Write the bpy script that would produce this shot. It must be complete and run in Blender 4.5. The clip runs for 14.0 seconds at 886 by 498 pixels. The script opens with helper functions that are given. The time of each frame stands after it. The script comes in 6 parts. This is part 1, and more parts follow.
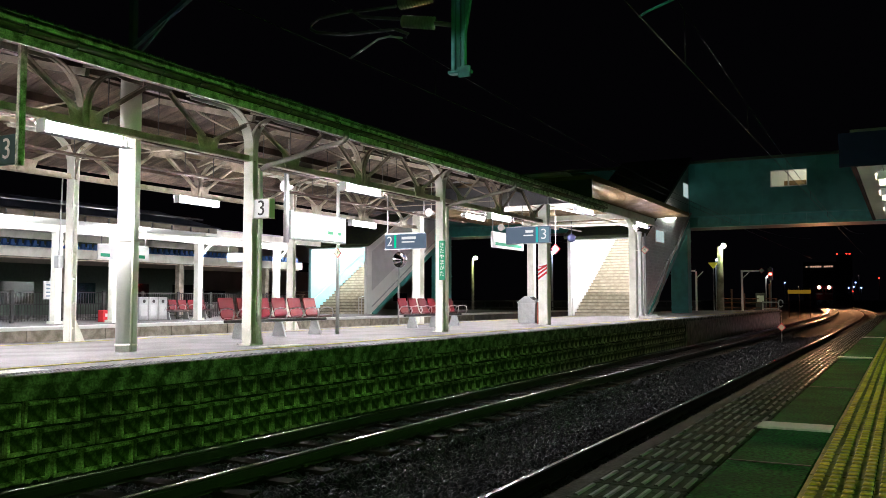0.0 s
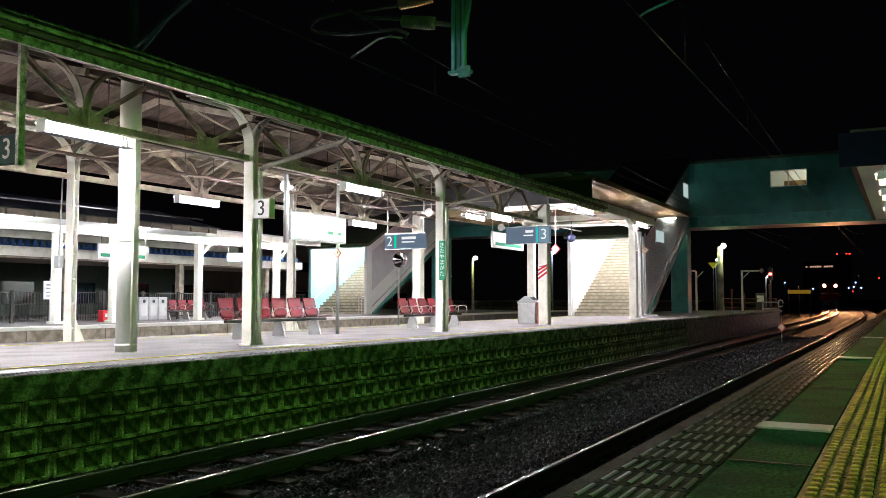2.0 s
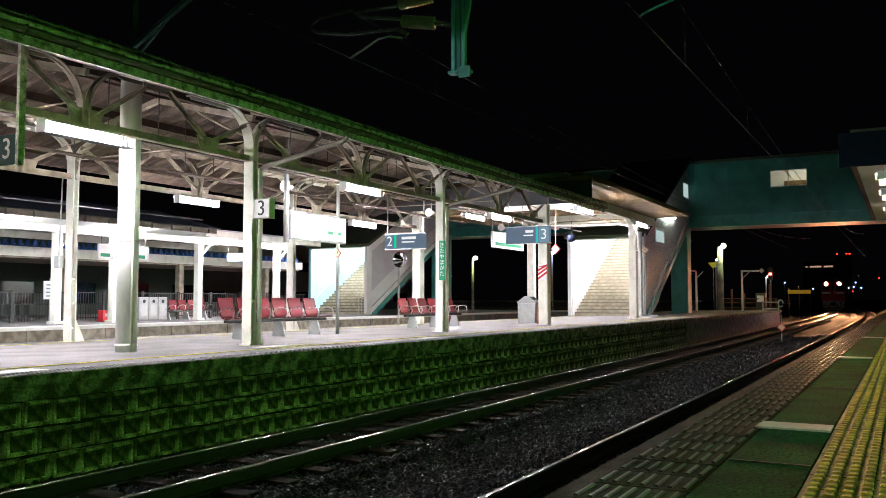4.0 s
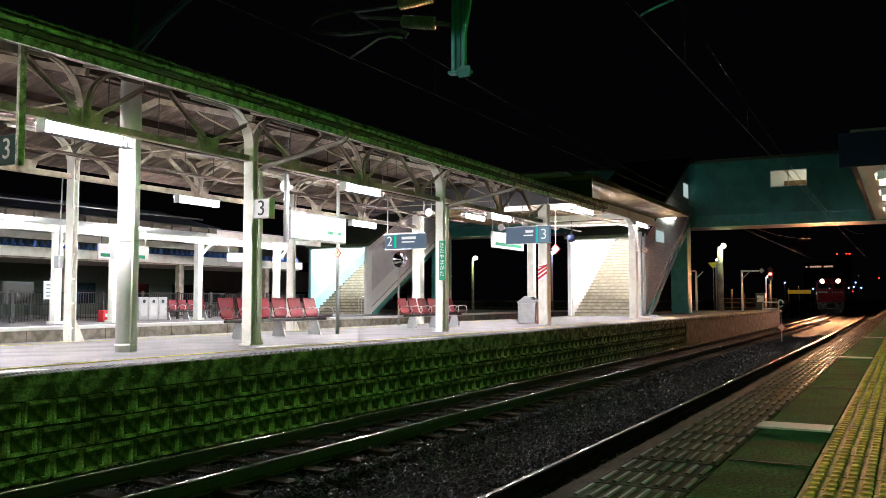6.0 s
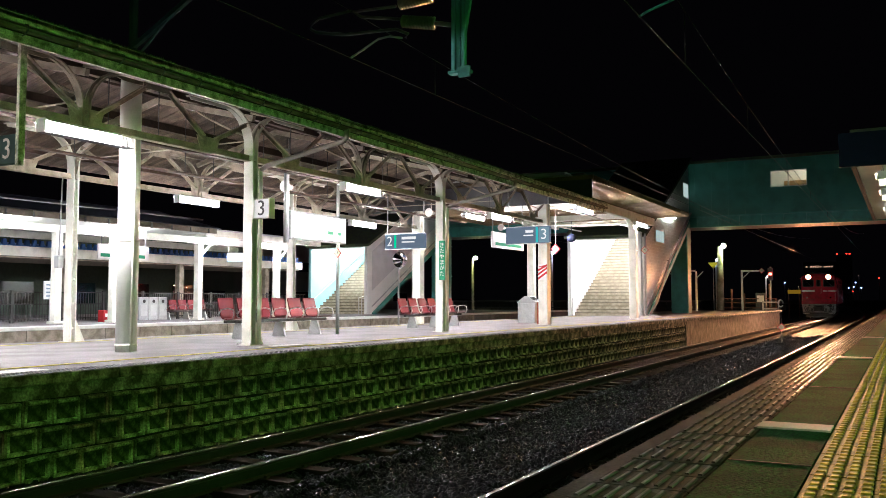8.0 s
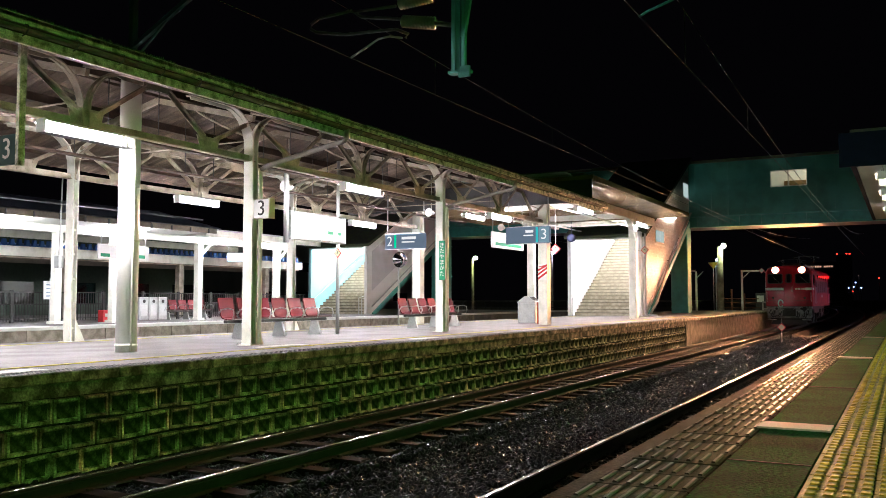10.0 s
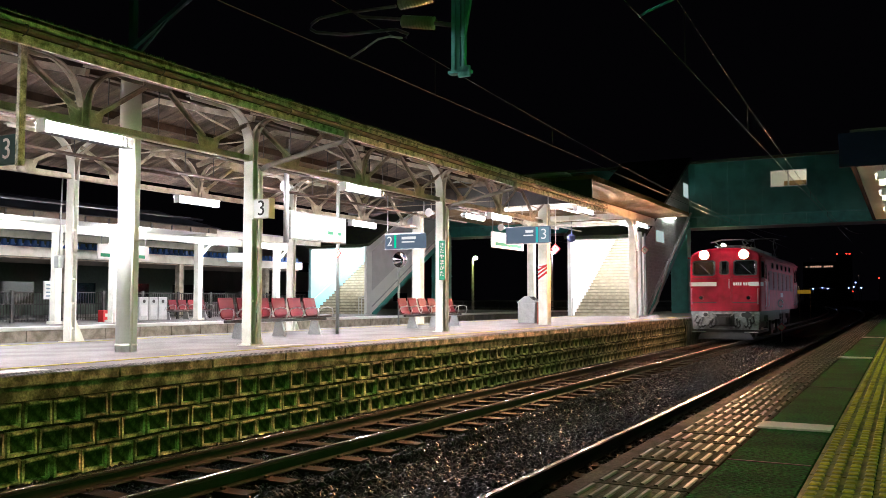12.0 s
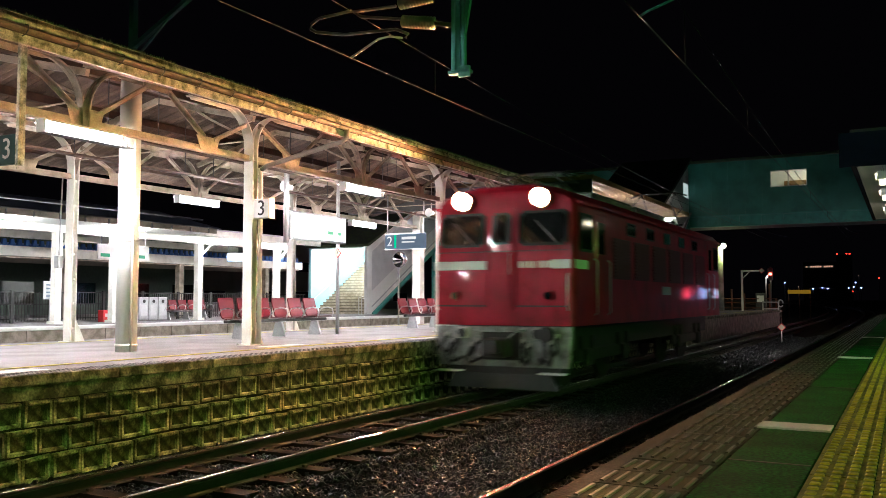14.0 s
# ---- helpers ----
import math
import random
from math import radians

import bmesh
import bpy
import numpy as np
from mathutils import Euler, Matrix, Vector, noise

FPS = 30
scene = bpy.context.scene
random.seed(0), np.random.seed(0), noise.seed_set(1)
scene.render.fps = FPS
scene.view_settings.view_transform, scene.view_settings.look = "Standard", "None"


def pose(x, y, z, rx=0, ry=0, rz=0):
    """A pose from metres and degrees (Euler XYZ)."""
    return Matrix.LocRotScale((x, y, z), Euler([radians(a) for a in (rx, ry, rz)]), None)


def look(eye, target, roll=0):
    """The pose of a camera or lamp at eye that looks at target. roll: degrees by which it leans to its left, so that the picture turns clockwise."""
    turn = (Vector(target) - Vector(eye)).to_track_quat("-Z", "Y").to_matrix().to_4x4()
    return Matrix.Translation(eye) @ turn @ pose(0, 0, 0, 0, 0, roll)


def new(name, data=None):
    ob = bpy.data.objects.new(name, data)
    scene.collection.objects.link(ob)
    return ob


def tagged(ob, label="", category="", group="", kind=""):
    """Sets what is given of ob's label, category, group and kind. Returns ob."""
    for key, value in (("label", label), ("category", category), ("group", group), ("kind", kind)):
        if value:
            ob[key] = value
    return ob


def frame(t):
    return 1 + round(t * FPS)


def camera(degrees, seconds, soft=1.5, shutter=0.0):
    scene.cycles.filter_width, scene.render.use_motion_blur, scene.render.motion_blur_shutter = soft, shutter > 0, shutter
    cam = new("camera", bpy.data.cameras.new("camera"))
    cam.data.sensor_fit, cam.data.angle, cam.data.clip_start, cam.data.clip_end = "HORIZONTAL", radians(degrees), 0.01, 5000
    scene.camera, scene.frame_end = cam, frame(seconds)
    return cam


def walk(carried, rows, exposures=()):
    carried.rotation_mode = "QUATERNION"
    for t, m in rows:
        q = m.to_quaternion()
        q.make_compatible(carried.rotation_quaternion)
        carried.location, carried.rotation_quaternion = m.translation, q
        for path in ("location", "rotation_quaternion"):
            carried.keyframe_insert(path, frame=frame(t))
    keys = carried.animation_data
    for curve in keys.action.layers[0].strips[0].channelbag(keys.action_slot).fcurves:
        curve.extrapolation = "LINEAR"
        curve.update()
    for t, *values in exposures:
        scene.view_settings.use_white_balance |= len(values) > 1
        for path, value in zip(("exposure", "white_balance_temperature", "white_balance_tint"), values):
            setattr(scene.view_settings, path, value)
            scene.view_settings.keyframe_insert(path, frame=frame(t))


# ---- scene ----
# ---- the camera: it stands still on the platform, low on a tripod ----
EYE = Vector((0.0, 0.0, 1.69))
cam = camera(54.446, 14.0, soft=0.8, shutter=0.7)
STAND = look(EYE, EYE + Vector((-0.47193, 0.87968, 0.05863)))
walk(cam, [(0.0, STAND), (14.0, STAND)])

# ---- night sky and exposure ----
world = bpy.data.worlds.new("night")
scene.world = world
world.use_nodes = True
world.node_tree.nodes["Background"].inputs[0].default_value = (0.0009, 0.0008, 0.0012, 1)
world.node_tree.nodes["Background"].inputs[1].default_value = 1.0
scene.view_settings.exposure = 0.0

# ---- plan, in metres: y along the tracks, z = 0 on the rail heads ----
TRACK_A, TRACK_B, GAUGE = -6.5, -2.70, 1.09
PLAT = 0.92            # platform height
EDGE_A = -7.95         # island platform, its edge on track A
EDGE_A2 = -14.4        # its edge on the far side
EDGE_B = -1.12         # the camera's platform
EDGE_C = -21.2         # the far platform
BRIDGE_Y = 52.0


def bend(y):
    """Sideways shift of the tracks, which turn off in the distance."""
    return -(y - 70) ** 2 / 1530 if y > 70 else 0.0


def rise(y):
    return 0.003 * (y - 45) if y > 45 else 0.0


# ---- materials ----
def mat(name, color, rough=0.6, metal=0.0, vary=0.25, scale=6.0, bump=0.15, fine=60.0, tint=None, spread=0.5, piece=0.0, emit=0.0, coat=0.0, spec=0.5):
    """Procedural surface: base colour varied at two scales, towards tint where a patchy noise is high, with fine relief."""
    m = bpy.data.materials.new(name)
    m.use_nodes = True
    nt = m.node_tree
    b = nt.nodes["Principled BSDF"]
    N, L = nt.nodes.new, nt.links.new
    co = N("ShaderNodeTexCoord")
    n1 = N("ShaderNodeTexNoise"); n1.inputs["Scale"].default_value = scale; n1.inputs["Detail"].default_value = 6
    n2 = N("ShaderNodeTexNoise"); n2.inputs["Scale"].default_value = fine; n2.inputs["Detail"].default_value = 3
    L(co.outputs["Object"], n1.inputs["Vector"]); L(co.outputs["Object"], n2.inputs["Vector"])
    mix = N("ShaderNodeMix"); mix.data_type = "RGBA"
    t = tint or tuple(c * (1 - vary) for c in color)
    mix.inputs[6].default_value = (*color, 1); mix.inputs[7].default_value = (*t, 1)
    ramp = N("ShaderNodeValToRGB")
    ramp.color_ramp.elements[0].position = max(0.0, spread - 0.14)
    ramp.color_ramp.elements[1].position = min(1.0, spread + 0.14)
    L(n1.outputs["Fac"], ramp.inputs["Fac"]); L(ramp.outputs["Color"], mix.inputs["Factor"])
    hsv = N("ShaderNodeHueSaturation")
    ma = N("ShaderNodeMapRange"); ma.inputs["From Min"].default_value = 0.3; ma.inputs["From Max"].default_value = 0.7
    ma.inputs["To Min"].default_value = 1 - vary; ma.inputs["To Max"].default_value = 1 + vary
    L(n2.outputs["Fac"], ma.inputs["Value"])
    last = ma.outputs["Result"]
    if piece:
        oi = N("ShaderNodeObjectInfo")
        mp = N("ShaderNodeMapRange"); mp.inputs["To Min"].default_value = 1 - piece; mp.inputs["To Max"].default_value = 1 + piece
        L(oi.outputs["Random"], mp.inputs["Value"])
        mu = N("ShaderNodeMath"); mu.operation = "MULTIPLY"
        L(last, mu.inputs[0]); L(mp.outputs["Result"], mu.inputs[1]); last = mu.outputs[0]
    L(last, hsv.inputs["Value"]); L(mix.outputs[2], hsv.inputs["Color"])
    L(hsv.outputs["Color"], b.inputs["Base Color"])
    b.inputs["Roughness"].default_value = rough
    b.inputs["Metallic"].default_value = metal
    b.inputs["Specular IOR Level"].default_value = spec
    b.inputs["Coat Weight"].default_value = coat
    b.inputs["Coat Roughness"].default_value = 0.06
    if bump:
        bp = N("ShaderNodeBump"); bp.inputs["Strength"].default_value = bump; bp.inputs["Distance"].default_value = 0.01
        L(n2.outputs["Fac"], bp.inputs["Height"]); L(bp.outputs["Normal"], b.inputs["Normal"])
    if emit:
        b.inputs["Emission Color"].default_value = (*color, 1)
        b.inputs["Emission Strength"].default_value = emit
    return m


def glow(name, color, strength):
    m = bpy.data.materials.new(name)
    m.use_nodes = True
    nt = m.node_tree
    nt.nodes.remove(nt.nodes["Principled BSDF"])
    e = nt.nodes.new("ShaderNodeEmission")
    e.inputs[0].default_value = (*color, 1); e.inputs[1].default_value = strength
    nt.links.new(e.outputs[0], nt.nodes["Material Output"].inputs[0])
    return m


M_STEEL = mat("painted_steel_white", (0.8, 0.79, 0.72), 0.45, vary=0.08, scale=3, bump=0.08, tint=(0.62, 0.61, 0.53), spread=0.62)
# Darker copy of the steel paint, with the shade under roofs in its colour
M_STEEL_SHADED = mat("painted_steel_cream_shaded", (0.42, 0.36, 0.28), 0.5, vary=0.2, scale=5, bump=0.1, tint=(0.19, 0.15, 0.11), spread=0.6)
M_MOSS = mat("mossy_painted_board", (0.62, 0.6, 0.5), 0.7, vary=0.35, scale=9, bump=0.5, tint=(0.06, 0.07, 0.025), spread=0.56)
M_BOARD = mat("weathered_ceiling_board", (0.165, 0.12, 0.088), 0.75, vary=0.5, scale=3, bump=0.4, tint=(0.095, 0.066, 0.048), spread=0.5, piece=0.25)
M_BEAM = mat("dark_timber", (0.07, 0.04, 0.028), 0.7, vary=0.3, scale=5, bump=0.3)
M_ROOF = mat("dark_roof_sheet", (0.03, 0.035, 0.03), 0.8, vary=0.3, tint=(0.05, 0.07, 0.02))
M_SLAB = mat("platform_asphalt", (0.21, 0.2, 0.2), 0.85, vary=0.3, scale=1.2, bump=0.4, fine=90, tint=(0.13, 0.122, 0.122), spread=0.55, spec=0.3)
M_COPING = mat("platform_concrete_coping", (0.34, 0.33, 0.24), 0.85, vary=0.5, scale=5, bump=0.9, fine=35, tint=(0.035, 0.042, 0.016), spread=0.44)
# Paler frames and darker panels: recess shade goes into the colours, along with moss
M_BLOCK = mat("weathered_block_frame", (0.46, 0.43, 0.28), 0.8, vary=0.45, scale=9, bump=1.0, fine=45, tint=(0.05, 0.055, 0.02), spread=0.5, piece=0.55, spec=0.3)
M_PANEL = mat("mossy_shaded_block_panel", (0.11, 0.12, 0.05), 0.85, vary=0.6, scale=11, bump=1.0, fine=40, tint=(0.018, 0.022, 0.009), spread=0.46, piece=0.35, spec=0.25)
M_MORTAR = mat("dark_mortar", (0.03, 0.032, 0.02), 0.9, vary=0.4, scale=6, bump=0.6, spec=0.1)
# Track bed colours far below real stone and concrete; they stand for shade
M_BALLAST_SHADED = mat("ballast_bed", (0.005, 0.005, 0.005), 0.85, vary=0.5, scale=12, bump=1.0, fine=25, tint=(0.015, 0.015, 0.013), spec=0.06)
M_STONE_SHADED = mat("ballast_stone", (0.017, 0.018, 0.0205), 0.5, vary=0.5, scale=9, bump=0.5, spec=0.18)
M_SLEEPER_SHADED = mat("concrete_sleeper", (0.012, 0.01, 0.0075), 0.85, vary=0.35, scale=5, bump=0.4, tint=(0.021, 0.016, 0.011), spread=0.5, spec=0.08)
M_RAIL = mat("rusty_rail_side", (0.02, 0.014, 0.01), 0.8, metal=0.0, vary=0.3, scale=8)
M_HEAD = mat("polished_rail_head", (0.5, 0.48, 0.46), 0.24, metal=1.0, vary=0.1, bump=0.02)
M_TILE = mat("worn_paving_tile", (0.032, 0.034, 0.018), 0.8, vary=0.5, scale=5, bump=0.6, tint=(0.014, 0.016, 0.008), piece=0.2, spec=0.08)
M_RIB = mat("raised_tile_bar", (0.03, 0.027, 0.018), 0.34, vary=0.35, scale=8, bump=0.2, spec=0.45)
# Asphalt base colour made green to carry the lamps' green light
M_PAVE = mat("green_lit_asphalt", (0.007, 0.075, 0.012), 0.9, vary=0.95, scale=3, bump=1.0, fine=50, tint=(0.003, 0.036, 0.005), spread=0.5, spec=0.02)
M_EDGE = mat("dark_stained_concrete", (0.05, 0.048, 0.035), 0.85, vary=0.4, scale=5, bump=0.5, tint=(0.02, 0.022, 0.012), spec=0.04)
M_YELLOW = mat("yellow_tactile_tile", (0.42, 0.35, 0.02), 0.6, vary=0.3, scale=5, bump=0.3, tint=(0.22, 0.19, 0.02), spread=0.5, spec=0.15)
M_WHITE = mat("white_line_paint", (0.5, 0.5, 0.46), 0.7, vary=0.15, scale=14, tint=(0.45, 0.44, 0.42), spread=0.6)
M_WALL = mat("white_painted_wall", (0.78, 0.79, 0.77), 0.6, vary=0.06, scale=2, bump=0.08)
M_CYAN = mat("pale_blue_painted_wall", (0.3, 0.62, 0.66), 0.55, vary=0.08, scale=2, bump=0.06)
# Darker copy of the teal paint; the mast's dim lighting is in this colour
M_TEAL_SHADED = mat("dim_shaded_teal", (0.02, 0.09, 0.085), 0.6, vary=0.2, scale=2)
M_TEAL = mat("teal_painted_steel", (0.05, 0.3, 0.27), 0.5, vary=0.15, scale=2.5, bump=0.06, tint=(0.04, 0.22, 0.2), spread=0.55)
M_BRIDGE = mat("bridge_teal_panel", (0.045, 0.25, 0.21), 0.5, vary=0.2, scale=1.2, bump=0.05, tint=(0.03, 0.17, 0.145), spread=0.55)
M_GREYWALL = mat("grey_cladding", (0.58, 0.59, 0.59), 0.6, vary=0.1, scale=2, bump=0.05)
M_STAIR = mat("worn_concrete_stair", (0.5, 0.46, 0.36), 0.8, vary=0.2, scale=5, bump=0.4, tint=(0.3, 0.27, 0.2), spread=0.5)
M_RED = mat("locomotive_red_paint", (0.4, 0.006, 0.025), 0.4, vary=0.15, scale=2, bump=0.04, tint=(0.2, 0.005, 0.012), spread=0.56, coat=0.22, spec=0.15)
# Much darker red than the body, for the side louvre panels
M_RED2 = mat("dark_red_panel", (0.075, 0.003, 0.006), 0.5, vary=0.2, scale=3, bump=0.05)
M_LOCOGREY = mat("locomotive_grey_skirt", (0.36, 0.38, 0.39), 0.6, vary=0.35, scale=5, bump=0.15, tint=(0.13, 0.125, 0.12), spec=0.25, spread=0.55)
M_LOCODARK = mat("underframe_black", (0.025, 0.025, 0.025), 0.6, vary=0.3)
M_LOCOROOF = mat("locomotive_roof_grey", (0.12, 0.12, 0.12), 0.6, vary=0.3)
M_STRIPE = mat("white_stripe_paint", (0.8, 0.8, 0.78), 0.4, vary=0.05, bump=0.02)
M_CHROME = mat("bare_metal", (0.6, 0.6, 0.6), 0.3, metal=1.0, vary=0.1, bump=0.03)
M_GALV = mat("galvanised_steel", (0.5, 0.52, 0.52), 0.45, metal=0.7, vary=0.15, bump=0.05)
M_SEAT = mat("maroon_plastic_seat", (0.12, 0.004, 0.009), 0.38, spec=0.3, vary=0.1, scale=3, bump=0.02)
M_BLACK = mat("black_rubber", (0.02, 0.02, 0.02), 0.6, vary=0.2)
M_DARK = mat("dark_grey_metal", (0.06, 0.06, 0.065), 0.5, vary=0.2)
M_SIGNGREY = mat("sign_slate_grey", (0.15, 0.2, 0.26), 0.45, vary=0.05, bump=0.0)
M_SIGNGREEN = mat("sign_green", (0.0, 0.27, 0.13), 0.45, vary=0.05, bump=0.0)
M_SIGNDKGREEN = mat("sign_dark_green", (0.006, 0.035, 0.026), 0.8, vary=0.05, bump=0.0)
M_SIGNWHITE = mat("sign_white", (0.8, 0.8, 0.8), 0.45, vary=0.03, bump=0.0)
M_REDPAINT = mat("red_paint", (0.6, 0.03, 0.04), 0.45, vary=0.08, bump=0.0)
M_BLUEPAINT = mat("blue_paint", (0.05, 0.16, 0.5), 0.5, vary=0.1)
M_YELLOWP = mat("yellow_paint", (0.75, 0.55, 0.03), 0.5, vary=0.1)
M_CERAMIC = mat("glazed_porcelain", (0.2, 0.24, 0.2), 0.2, vary=0.1, bump=0.0, coat=0.6)
M_WIRE = mat("copper_wire", (0.03, 0.025, 0.02), 0.6, metal=0.4, vary=0.15, bump=0.0)
M_GROUND = mat("dark_ground", (0.05, 0.05, 0.04), 0.95, vary=0.4, scale=1, bump=0.5, fine=8, spec=0.05)
M_CONCRETE = mat("stained_concrete", (0.36, 0.32, 0.26), 0.85, vary=0.25, scale=3, bump=0.4, tint=(0.18, 0.16, 0.12), spread=0.5)
M_FAR = mat("far_facade", (0.22, 0.21, 0.2), 0.85, vary=0.2, scale=0.6)
M_BRICKTILE = mat("white_wall_tile", (0.62, 0.58, 0.55), 0.4, vary=0.1, scale=3, bump=0.05, piece=0.1)
M_WEED = mat("weed_leaf", (0.07, 0.12, 0.02), 0.6, vary=0.4, scale=20)

M_GLASS = bpy.data.materials.new("window_glass")
M_GLASS.use_nodes = True
_g = M_GLASS.node_tree.nodes["Principled BSDF"]
_g.inputs["Base Color"].default_value = (0.008, 0.01, 0.01, 1)
_g.inputs["Roughness"].default_value = 0.06
_g.inputs["Specular IOR Level"].default_value = 0.8

G_TUBE = glow("fluorescent_tube", (1.0, 0.94, 0.97), 540)
G_TUBE_FAR = glow("fluorescent_tube_far", (0.97, 0.97, 1.0), 480)
G_GREEN = glow("greenish_tube", (0.42, 1.0, 0.2), 250)
G_HEAD = glow("headlight_bulb", (1.0, 0.5, 0.25), 4.5e5)
G_BEAM = glow("headlight_beam_bulb", (1.0, 0.45, 0.2), 5.5e7)
G_LENS = glow("headlight_lens", (1.0, 0.4, 0.17), 3700)
G_SIGNBOX = glow("lit_sign_face", (0.95, 0.97, 1.0), 1.6)
G_WINDOW = glow("lit_window", (1.0, 0.86, 0.62), 1.6)
G_REDLAMP = glow("red_signal", (1.0, 0.012, 0.01), 90)
G_STREET = glow("street_lamp", (0.8, 1.0, 0.5), 320)
G_CITY = glow("city_light_warm", (1.0, 0.62, 0.42), 0.7)
G_CITYBLUE = glow("city_light_blue", (0.35, 0.45, 1.0), 6)
G_CITYRED = glow("city_light_red", (1.0, 0.03, 0.02), 5)


# ---- mesh helpers ----
def box(bm, x0, x1, y0, y1, z0, z1, m=None):
    vs = [bm.verts.new(p) for p in ((x0, y0, z0), (x1, y0, z0), (x1, y1, z0), (x0, y1, z0), (x0, y0, z1), (x1, y0, z1), (x1, y1, z1), (x0, y1, z1))]
    for f in ((0, 3, 2, 1), (4, 5, 6, 7), (0, 1, 5, 4), (1, 2, 6, 5), (2, 3, 7, 6), (3, 0, 4, 7)):
        bm.faces.new([vs[i] for i in f])
    if m is not None:
        bmesh.ops.transform(bm, matrix=m, verts=vs)
    return vs


def bevelled(bm, x0, x1, y0, y1, z0, z1, r=0.01, seg=1, m=None):
    t = bmesh.new()
    box(t, x0, x1, y0, y1, z0, z1)
    bmesh.ops.bevel(t, geom=t.edges[:], offset=r, segments=seg, affect="EDGES", profile=0.5)
    join(bm, t, m)


def join(bm, t, m=None):
    table = {}
    for v in t.verts:
        table[v] = bm.verts.new(m @ v.co if m is not None else v.co)
    for f in t.faces:
        nf = bm.faces.new([table[v] for v in f.verts])
        nf.smooth = f.smooth
    t.free()


def tube(bm, pts, r, n=8, cap=True, radii=None):
    """A round bar along the points."""
    pts = [Vector(p) for p in pts]
    rings = []
    up = None
    for i, p in enumerate(pts):
        d = (pts[min(i + 1, len(pts) - 1)] - pts[max(i - 1, 0)]).normalized()
        if up is None or abs(up.dot(d)) > 0.95:
            up = Vector((0, 0, 1)) if abs(d.z) < 0.9 else Vector((1, 0, 0))
        a = d.cross(up).normalized()
        b = a.cross(d).normalized()
        up = b
        q = radii[i] if radii else r
        rings.append([bm.verts.new(p + (a * math.cos(k * 2 * math.pi / n) + b * math.sin(k * 2 * math.pi / n)) * q) for k in range(n)])
    for A, B in zip(rings, rings[1:]):
        for k in range(n):
            f = bm.faces.new((A[k], A[(k + 1) % n], B[(k + 1) % n], B[k]))
            f.smooth = n > 5
    if cap:
        bm.faces.new(rings[0]); bm.faces.new(rings[-1][::-1])
    return rings


def bar(bm, a, b, w, h, up=(0, 0, 1)):
    """A rectangular bar from a to b, w wide, h high along up."""
    a, b = Vector(a), Vector(b)
    d = (b - a).normalized()
    u = Vector(up)
    s = d.cross(u)
    s = s.normalized() if s.length > 1e-4 else Vector((1, 0, 0))
    u = s.cross(d).normalized()
    vs = []
    for p in (a, b):
        for i, j in ((-1, -1), (1, -1), (1, 1), (-1, 1)):
            vs.append(bm.verts.new(p + s * (w / 2 * i) + u * (h / 2 * j)))
    for f in ((0, 1, 2, 3), (7, 6, 5, 4), (0, 4, 5, 1), (1, 5, 6, 2), (2, 6, 7, 3), (3, 7, 4, 0)):
        bm.faces.new([vs[i] for i in f])


def prism(bm, outline, lo, hi, axis="y", m=None):
    """A solid with the outline (two coordinates) drawn out along the axis from lo to hi."""
    def put(p, v):
        return {"y": (p[0], v, p[1]), "x": (v, p[0], p[1]), "z": (p[0], p[1], v)}[axis]
    A = [bm.verts.new(put(p, lo)) for p in outline]
    B = [bm.verts.new(put(p, hi)) for p in outline]
    bm.faces.new(A); bm.faces.new(B[::-1])
    n = len(A)
    for i in range(n):
        bm.faces.new((A[i], B[i], B[(i + 1) % n], A[(i + 1) % n]))
    if m is not None:
        bmesh.ops.transform(bm, matrix=m, verts=A + B)


def disc(bm, c, r, t, axis="y", n=20):
    d = {"x": Vector((t, 0, 0)), "y": Vector((0, t, 0)), "z": Vector((0, 0, t))}[axis]
    tube(bm, [Vector(c), Vector(c) + d], r, n)


def mesh(name, bm, material, smooth=False):
    bmesh.ops.recalc_face_normals(bm, faces=bm.faces[:])
    me = bpy.data.meshes.new(name)
    bm.to_mesh(me)
    bm.free()
    for m in (material if isinstance(material, (list, tuple)) else [material]):
        me.materials.append(m)
    return me


def part(name, bm, material, parent, label="", at=None):
    ob = new(name, mesh(name, bm, material))
    if at is not None:
        ob.matrix_basis = at
    if parent is not None:
        ob.parent = parent
    if label:
        tagged(ob, label)
    return ob


def thing(name, label, category, at=None, group="", kind=""):
    ob = new(name)
    ob.empty_display_size = 0.2
    if at is not None:
        ob.matrix_basis = at
    return tagged(ob, label, category, group, kind)


def solid(name, bm, material, label, category="", group="", kind="", at=None):
    ob = part(name, bm, material, None, "", at)
    return tagged(ob, label, category, group, kind)


def piece(name, data, parent, m):
    ob = new(name, data)
    ob.parent = parent
    ob.matrix_basis = m
    return ob


def words(name, text, size, material, parent, at, align="CENTER", label=""):
    """Writing in the built-in font, turned into a thin mesh."""
    cu = bpy.data.curves.new(name, "FONT")
    cu.body, cu.size, cu.align_x, cu.align_y, cu.extrude = text, size, align, "CENTER", 0.002
    tmp = bpy.data.objects.new(name, cu)
    me = bpy.data.meshes.new_from_object(tmp)
    bpy.data.objects.remove(tmp)
    me.materials.clear()
    me.materials.append(material)
    ob = new(name, me)
    ob.parent = parent
    ob.matrix_basis = at
    return ob
